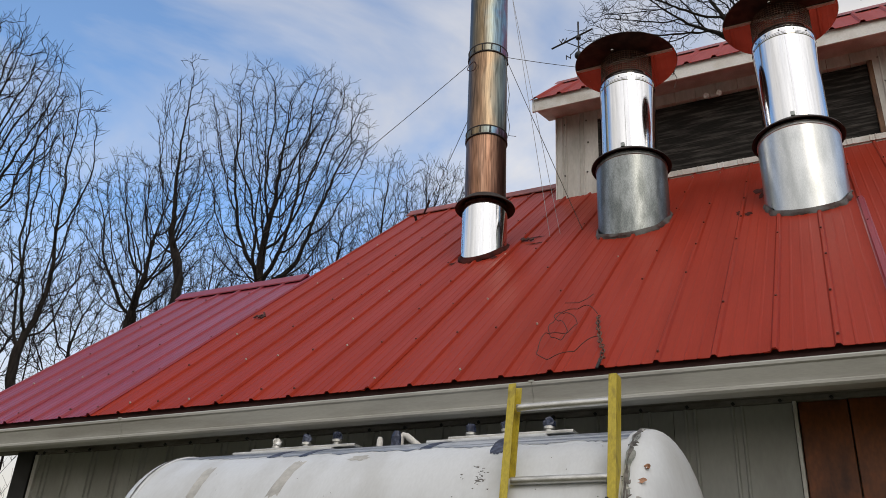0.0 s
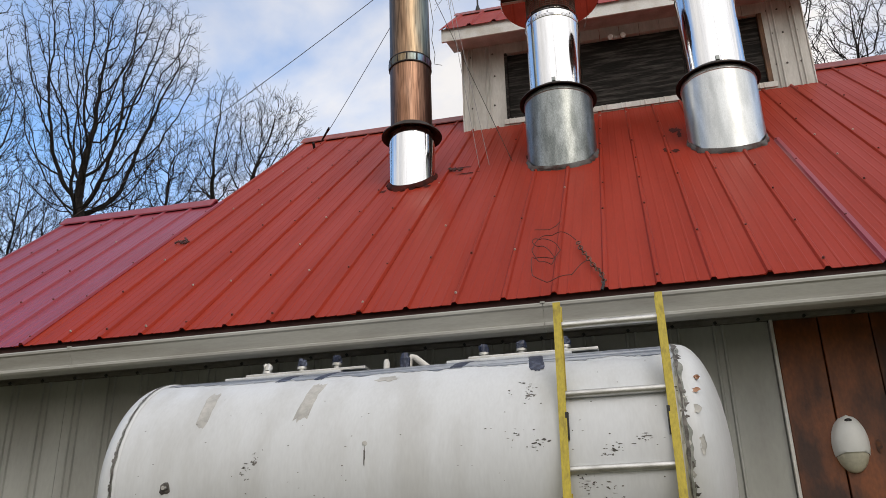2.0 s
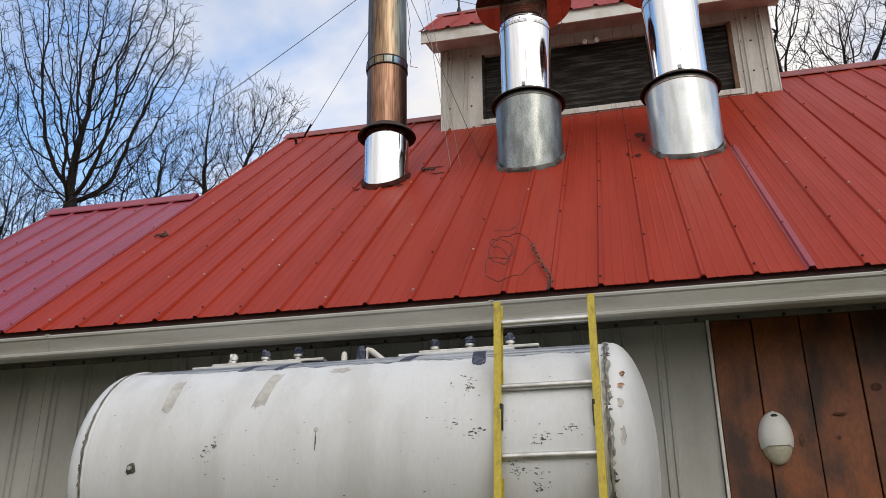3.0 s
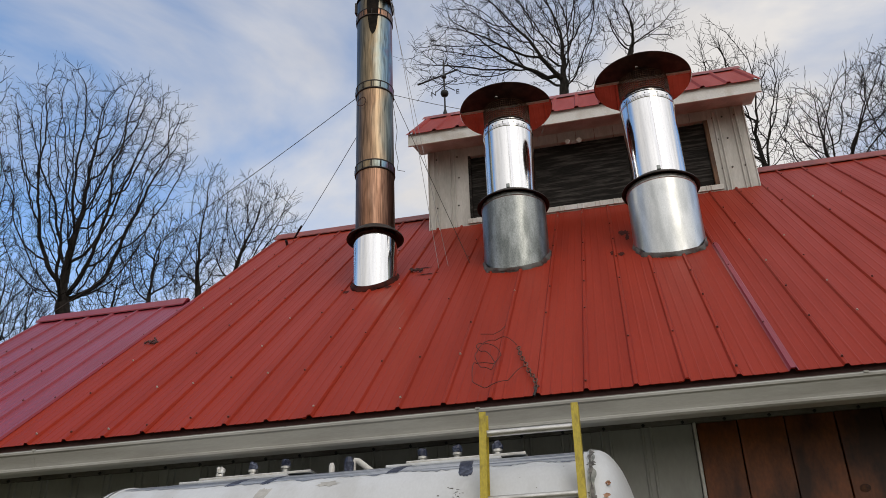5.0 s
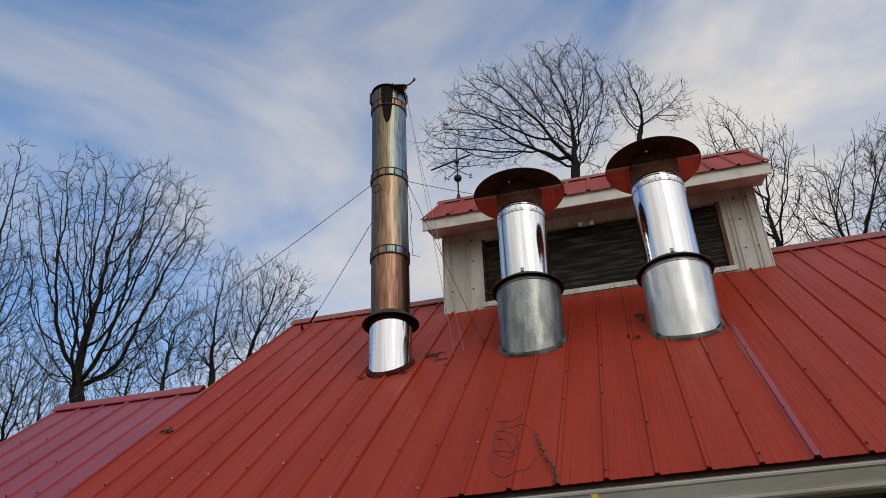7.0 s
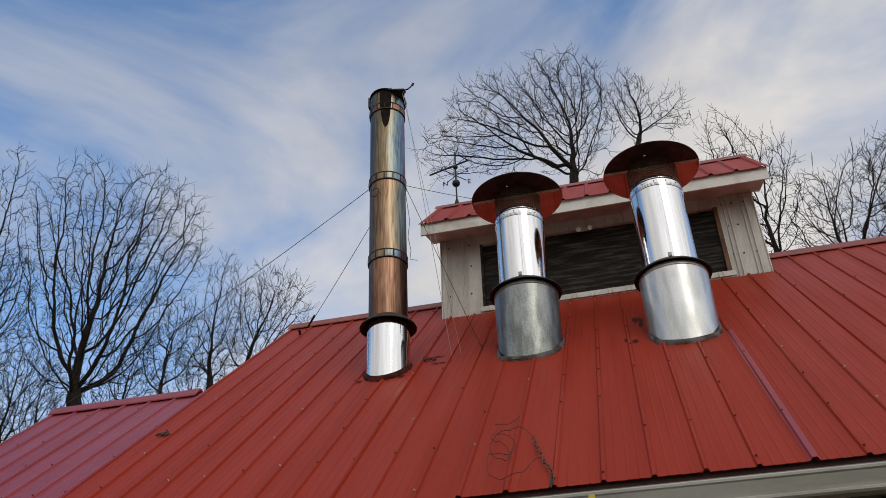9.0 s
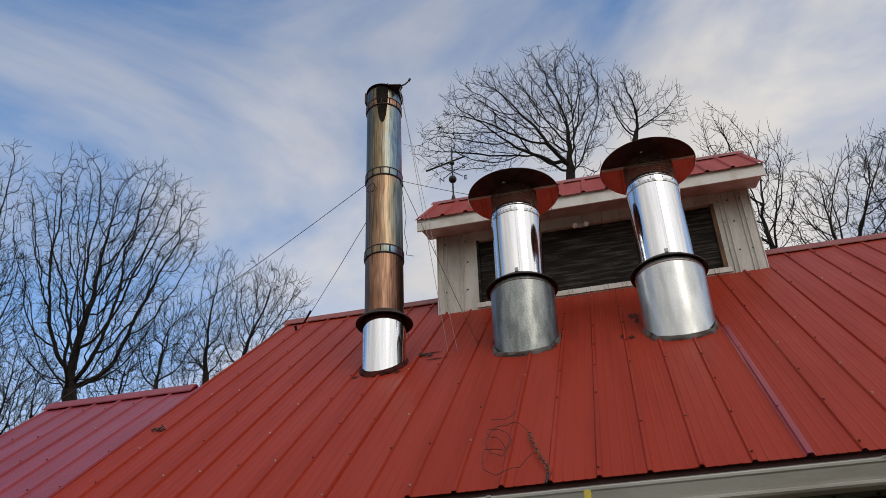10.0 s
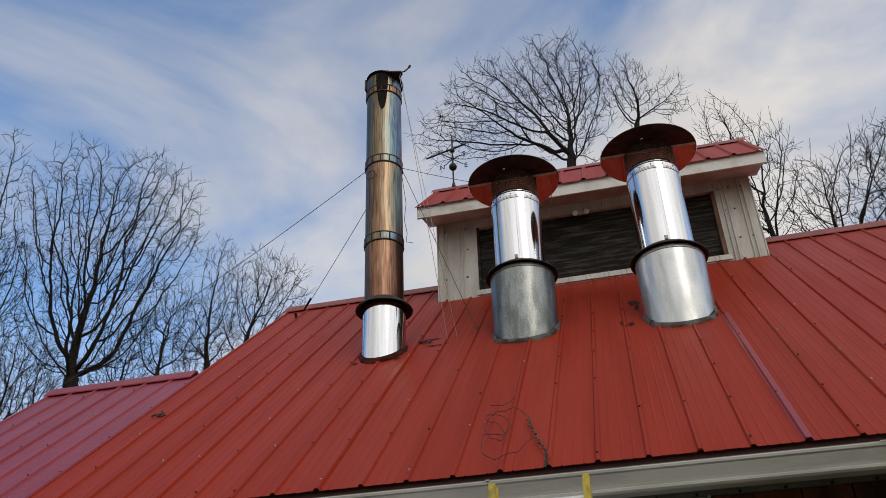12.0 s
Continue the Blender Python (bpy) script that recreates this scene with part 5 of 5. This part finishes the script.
# ---- trees ----
class Wood:
    """Gathers tapered branches into plain vertex and face lists."""

    def __init__(self):
        self.v, self.f = [], []

    def branch(self, pts, r0, r1, sides):
        base = len(self.v)
        k = len(pts)
        for i, p in enumerate(pts):
            d = (pts[min(i + 1, k - 1)] - pts[max(i - 1, 0)]).normalized()
            s = d.cross(Vector((0.31, 0.95, 0.05)))
            s = s.normalized() if s.length > 1e-3 else Vector((1, 0, 0))
            u = s.cross(d)
            r = r0 + (r1 - r0) * i / (k - 1)
            for j in range(sides):
                a = 2 * math.pi * j / sides
                self.v.append(p + s * (r * math.cos(a)) + u * (r * math.sin(a)))
        for i in range(k - 1):
            for j in range(sides):
                a, b = base + i * sides + j, base + i * sides + (j + 1) % sides
                self.f.append((a, b, b + sides, a + sides))

    def rod(self, pts, radii, sides):
        """A branch with a radius of its own at each joint."""
        base = len(self.v)
        self.branch(pts, 1.0, 1.0, sides)
        for i, (p, r) in enumerate(zip(pts, radii)):
            for j in range(base + i * sides, base + (i + 1) * sides):
                self.v[j] = p + (self.v[j] - p) * r

    def mesh(self, name, material, parent, label=""):
        me = bpy.data.meshes.new(name)
        me.from_pydata([tuple(p) for p in self.v], [], self.f)
        me.materials.append(material)
        me.polygons.foreach_set("use_smooth", [True] * len(me.polygons))
        ob = new(name, me)
        if parent is not None:
            ob.parent, ob.matrix_parent_inverse = parent, parent_world(parent).inverted()
        if label:
            tagged(ob, label=label)
        return ob


def wander(rnd, p, d, length, steps, bend, lift):
    pts, d = [p.copy()], d.copy()
    for _ in range(steps):
        d = (d + Vector((rnd.gauss(0, bend), rnd.gauss(0, bend), rnd.gauss(0, bend * 0.6) + lift))).normalized()
        pts.append(pts[-1] + d * (length / steps))
    return pts


def turned(rnd, d, low, high):
    """A direction that leaves d by an angle between low and high degrees, to any side."""
    side = d.cross(Vector((rnd.gauss(0, 1), rnd.gauss(0, 1), rnd.gauss(0, 1))))
    side = side.normalized() if side.length > 1e-3 else Vector((1, 0, 0))
    a = radians(rnd.uniform(low, high))
    return (d * math.cos(a) + side * math.sin(a)).normalized()


def spread_points(rnd, crown, count):
    """Places inside the crown's lumps, shared out by their volume and thicker towards the outside."""
    share = [w * w * h for _, _, w, h in crown]
    pts = []
    for lump, part_of in zip(crown, share):
        for _ in range(int(count * part_of / sum(share)) + 1):
            v = Vector((rnd.gauss(0, 1), rnd.gauss(0, 1), rnd.gauss(0, 1))).normalized() * rnd.random() ** 0.42
            pts.append((lump[0] + v.x * lump[2], v.y * lump[2] * 0.85, lump[1] + v.z * lump[3]))
    return np.array(pts)


def colonise(rnd, fork, crown, count, step, reach, clear, rise):
    """Grows shoots from the fork towards free places in the crown; returns the joints and each one's parent."""
    nodes, parent = [np.array((0.0, 0.0, max(0.0, fork - 2.5)))], [-1]
    while nodes[-1][2] < fork:
        nodes.append(nodes[-1] + np.array((rnd.gauss(0, 0.02), rnd.gauss(0, 0.02), step)))
        parent.append(len(nodes) - 2)
    free = spread_points(rnd, crown, count)
    heading = [np.array((0.0, 0.0, 1.0)) for _ in nodes]
    near, dist = np.zeros(len(free), int), np.full(len(free), 1e9)
    done = 0
    grid, budding = np.full((9900, 3), 1e6), [0] * 9900
    grid[:len(nodes)] = nodes
    for _ in range(160):
        for k in range(done, len(nodes)):
            d = np.linalg.norm(free - nodes[k], axis=1)
            closer = d < dist
            near[closer], dist[closer] = k, d[closer]
        done = len(nodes)
        keep = dist > clear
        free, near, dist = free[keep], near[keep], dist[keep]
        if not len(free):
            break
        pull = dist < reach
        if not pull.any():
            pull = dist <= dist.min() + 0.3
        grown, spent = 0, []
        for k in np.unique(near[pull]):
            away = free[pull & (near == k)] - nodes[k]
            way = (away / np.linalg.norm(away, axis=1)[:, None]).mean(0)
            way = way / (np.linalg.norm(way) + 1e-6) + 0.7 * heading[k] + np.array((rnd.gauss(0, 0.2), rnd.gauss(0, 0.2), rise * 1.15))
            way = way / np.linalg.norm(way)
            spot = nodes[k] + way * step
            if budding[k] >= 3 or np.linalg.norm(grid[:len(nodes)] - spot, axis=1).min() < step * 0.6:
                spent.append(k)
                continue
            budding[k] += 1
            grid[len(nodes)] = spot
            nodes.append(spot), parent.append(int(k)), heading.append(way)
            grown += 1
        if len(nodes) > 9000:
            break
        lost = np.isin(near, spent) & pull
        free, near, dist = free[~lost], near[~lost], dist[~lost]
        if not len(free):
            break
    return nodes, parent


def bare_tree(x, y, fork, crown, count, r0, seed, label, rise=0.22, twig=1.0, group="bare trees behind the building"):
    """A leafless broadleaf tree: a trunk, limbs that rise into the lumps of its crown, ever finer branches and short twigs at the ends."""
    rnd = random.Random(seed)
    tree = thing("bare_tree", (x, y, 0), label, "tree", group)
    facing = math.atan2(x - VIEW.x, y - VIEW.y)
    at = Matrix.Translation((x, y, 0)) @ Matrix.Rotation(-facing, 4, "Z")
    nodes, parent = colonise(rnd, fork, crown, int(count * 2.0), 0.14, 1.3, 0.20, rise)
    kids = [[] for _ in nodes]
    for k, p in enumerate(parent):
        if p >= 0:
            kids[p].append(k)
    thick = [0.0] * len(nodes)
    for k in range(len(nodes) - 1, -1, -1):
        thick[k] = (sum(thick[c] ** 2.1 for c in kids[k]) ** (1 / 2.1)) if kids[k] else 0.0050 + 0.0125 * r0
    gain = (r0 / thick[0] - 1) if thick[0] < r0 else 0.0
    thick = [t * (1 + gain * (t / thick[0]) ** 1.2) if gain else min(t, r0) for t in thick]
    place = [at @ Vector(p) for p in nodes]
    body, fine = Wood(), Wood()
    foot = Vector((x, y, -0.1))
    body.branch([foot.lerp(place[0], i / 6) + Vector((rnd.gauss(0, 0.05), rnd.gauss(0, 0.05), 0)) * (0 < i < 6) for i in range(7)], thick[0] * 1.3, thick[0], 9)
    starts = [(0, -1)]
    while starts:
        k, before = starts.pop()
        line = [before, k] if before >= 0 else [k]
        while kids[k]:
            order = sorted(kids[k], key=lambda c: -thick[c])
            starts += [(c, k) for c in order[1:]]
            k = order[0]
            line.append(k)
        if len(line) < 2:
            continue
        pts, radii = [place[i] for i in line], [thick[i] for i in line]
        if before >= 0:
            radii[0] = min(radii[0], radii[1] * 1.25)
        big = radii[min(1, len(radii) - 1)] > 0.025
        (body if big else fine).rod(pts, radii, 7 if radii[0] > 0.06 else 4)
        # short side twigs on the thin outer wood, most at the tips
        for i in range(1, len(pts)):
            if radii[i] > 0.02:
                continue
            for _ in range(2 if i == len(pts) - 1 else 1):
                if rnd.random() < 0.52 * twig:
                    d = turned(rnd, (pts[i] - pts[i - 1]).normalized(), 18, 55)
                    ln = rnd.uniform(0.20, 0.62)
                    shoot = wander(rnd, pts[i], (d + Vector((0, 0, 0.2))).normalized(), ln, 3, 0.10, 0.08)
                    fine.branch(shoot, 0.0070, 0.0052, 3)
                    if ln > 0.3:
                        d = turned(rnd, (shoot[2] - shoot[1]).normalized(), 25, 55)
                        fine.branch([shoot[1], shoot[1] + d * ln * 0.45], 0.0058, 0.0050, 3)
    body.mesh("trunk", M_BARK, tree, "grey-brown trunk and limbs")
    fine.mesh("crown", M_TWIG, tree, "leafless fine twigs")
    return tree


VIEW = Vector((0.47, -4.44, 0))


def by_bearing(bearing, far):
    return VIEW.x + far * math.sin(radians(bearing)), VIEW.y + far * math.cos(radians(bearing))


TALL, YOUNG, BRUSH = "tall leafless tree with many fine dark twigs", "slender leafless tree with thin brownish twigs", "thin leafless young tree among the brush"
TREES = [  # bearing, distance, height of the fork, crown lumps (aside, height, half width, half height), shoots, trunk radius, seed, label, rise
    (-38.5, 30.0, 11.6, ((-1.5, 20.4, 2.0, 3.6), (1.3, 20.7, 2.4, 3.5), (0.0, 16.8, 2.7, 3.1)), 1450, 0.26, 47, TALL, 0.36),
    (-44.2, 26.0, 12.0, ((-0.9, 18.0, 0.8, 2.9), (-0.5, 15.0, 1.1, 2.2)), 380, 0.15, 22, YOUNG, 0.40),
    (-46.8, 33.0, 11.6, ((-1.2, 17.2, 2.0, 3.1), (1.0, 17.6, 1.9, 3.2), (0.0, 15.0, 2.4, 2.0)), 1000, 0.22, 36, TALL, 0.34),
    (-52.4, 24.0, 7.2, ((-0.4, 14.2, 1.2, 3.0), (0.0, 11.0, 1.5, 2.6)), 560, 0.13, 41, YOUNG, 0.40),
    (-58.6, 24.0, 8.4, ((0.2, 15.6, 2.2, 3.0), (-0.4, 12.4, 2.2, 2.4)), 900, 0.20, 33, TALL, 0.32),
    (-55.4, 27.0, 5.5, ((0.0, 10.2, 2.2, 2.8),), 420, 0.09, 34, BRUSH, 0.35),
    (-49.8, 28.0, 6.5, ((0.0, 10.8, 1.9, 2.6),), 360, 0.09, 32, BRUSH, 0.35),
    (-29.9, 30.0, 13.4, ((-0.1, 18.4, 0.9, 2.5), (-0.3, 16.6, 1.4, 1.7)), 400, 0.12, 23, YOUNG, 0.36),
    (-27.8, 30.5, 15.2, ((0.7, 18.6, 1.75, 2.0), (0.0, 17.0, 1.5, 1.5)), 560, 0.13, 24, YOUNG, 0.26),
    (-33.2, 28.0, 11.8, ((0.0, 15.4, 1.4, 2.0),), 280, 0.08, 35, BRUSH, 0.32),
    (-35.6, 34.0, 13.0, ((0.0, 16.8, 1.5, 1.9),), 260, 0.08, 51, BRUSH, 0.32),
    (-24.6, 33.0, 14.2, ((0.0, 17.2, 1.4, 1.6),), 260, 0.08, 52, BRUSH, 0.30),
    (-42.2, 35.0, 10.5, ((0.0, 15.6, 2.0, 2.8),), 420, 0.10, 53, BRUSH, 0.34),
    (-40.6, 33.0, 9.5, ((0.0, 14.4, 1.5, 2.2),), 260, 0.07, 61, BRUSH, 0.45),
    (-36.8, 34.0, 10.0, ((0.0, 14.8, 1.4, 2.2),), 260, 0.07, 62, BRUSH, 0.45),
    (-31.4, 33.5, 11.5, ((0.0, 16.0, 1.5, 2.0),), 260, 0.07, 63, BRUSH, 0.45),
    (-44.6, 34.0, 8.5, ((0.0, 13.6, 1.8, 2.4),), 300, 0.08, 64, BRUSH, 0.45),
    (-2.9, 24.0, 18.6, ((0.2, 23.2, 2.0, 2.9), (-2.3, 23.0, 1.9, 2.2), (-3.9, 21.9, 1.3, 1.2), (0.9, 21.6, 1.2, 1.9)), 1150, 0.17, 25, TALL, 0.14),
    (3.3, 25.0, 19.6, ((0.2, 23.7, 1.0, 1.7), (1.6, 22.8, 0.8, 0.9)), 300, 0.10, 26, YOUNG, 0.12),
    (11.9, 24.0, 14.4, ((-0.6, 19.6, 0.9, 1.9), (0.6, 18.2, 0.9, 2.0), (0.0, 16.6, 1.1, 1.4)), 480, 0.11, 27, YOUNG, 0.30),
    (16.8, 24.0, 12.6, ((-0.3, 16.0, 1.4, 1.9), (1.5, 17.0, 1.2, 1.5)), 480, 0.11, 28, YOUNG, 0.22),
    (23.6, 24.5, 12.0, ((-0.6, 16.2, 1.8, 2.4), (1.0, 16.8, 1.8, 2.2)), 560, 0.12, 29, TALL, 0.26),
    (19.6, 30.0, 13.0, ((0.0, 17.0, 1.7, 2.2),), 300, 0.09, 30, BRUSH, 0.30),
]
for bearing, far, fork, crown, shoots, r0, seed, kind_, rise in TREES:
    tx_, ty_ = by_bearing(bearing, far)
    bare_tree(tx_, ty_, fork, crown, shoots, r0, seed, kind_, rise)


def far_woods():
    """A belt of thin leafless trees all round, past the near ones."""
    rnd = random.Random(9)
    wood = Wood()
    for i in range(330):
        b = 360 * (i + rnd.random()) / 330
        far = rnd.uniform(33, 54)
        x, y = by_bearing(b, far)
        top = rnd.uniform(12.0, 17.5)
        stem = wander(rnd, Vector((x, y, -0.1)), Vector((rnd.gauss(0, 0.03), rnd.gauss(0, 0.03), 1)).normalized(), top, 6, 0.04, 0.03)
        wood.branch(stem, 0.09, 0.015, 4)
        for _ in range(26):
            at = rnd.uniform(0.25, 0.97)
            k = int(at * 6) if at < 0.99 else 5
            p = stem[k].lerp(stem[k + 1], at * 6 - k)
            ln = rnd.uniform(1.0, 2.9) * (1.2 - at * 0.7)
            limb = wander(rnd, p, turned(rnd, Vector((0, 0, 1)), 20, 50), ln, 4, 0.12, 0.05)
            wood.branch(limb, 0.016, 0.006, 3)
            for _ in range(8):
                q = rnd.choice(limb[1:])
                wood.branch(wander(rnd, q, turned(rnd, Vector((0, 0, 1)), 10, 55), ln * rnd.uniform(0.2, 0.5), 2, 0.12, 0.05), 0.009, 0.005, 3)
    ob = wood.mesh("far_woods", M_TWIG, None)
    tagged(ob, "belt of thin leafless trees in the distance", "woods", kind="stuff")


far_woods()


# ---- screws in the roof ribs ----
def roof_screws(material, keep, lab):
    rnd = random.Random(6)
    bm = bmesh.new()
    for k in range(-18, 22):
        top_s = (RIDGE_Y if k >= -13 else EXT_RIDGE_Y) / CO
        s = 0.10
        while s < top_s - 0.1:
            # pale heads carry the screws' bright glints in their colour
            pale = rnd.random() < (0.30 if s < 1.6 else 0.12)
            x, ss = k * RIB + rnd.uniform(-0.006, 0.006), s + rnd.uniform(-0.03, 0.03)
            if rnd.random() < 0.3:
                s += 0.62
                continue
            if pale == keep:
                r = 0.0078
                lo = [bm.verts.new(on_roof(x + r * math.cos(a), ss + r * math.sin(a), 0.0158)) for a in (math.pi * i / 3 for i in range(6))]
                hi = [bm.verts.new(on_roof(x + 0.7 * r * math.cos(a), ss + 0.7 * r * math.sin(a), 0.026)) for a in (math.pi * i / 3 for i in range(6))]
                for i in range(6):
                    bm.faces.new((lo[i], lo[(i + 1) % 6], hi[(i + 1) % 6], hi[i]))
                bm.faces.new(hi)
            s += 0.62
    tagged(part("roof_screws", bm, material, building, lab), kind="stuff")


roof_screws(M_SCREW, False, "dark screw heads along the ribs")
roof_screws(M_SCREW_GLINT, True, "pale screw heads along the ribs, glints in their colour")
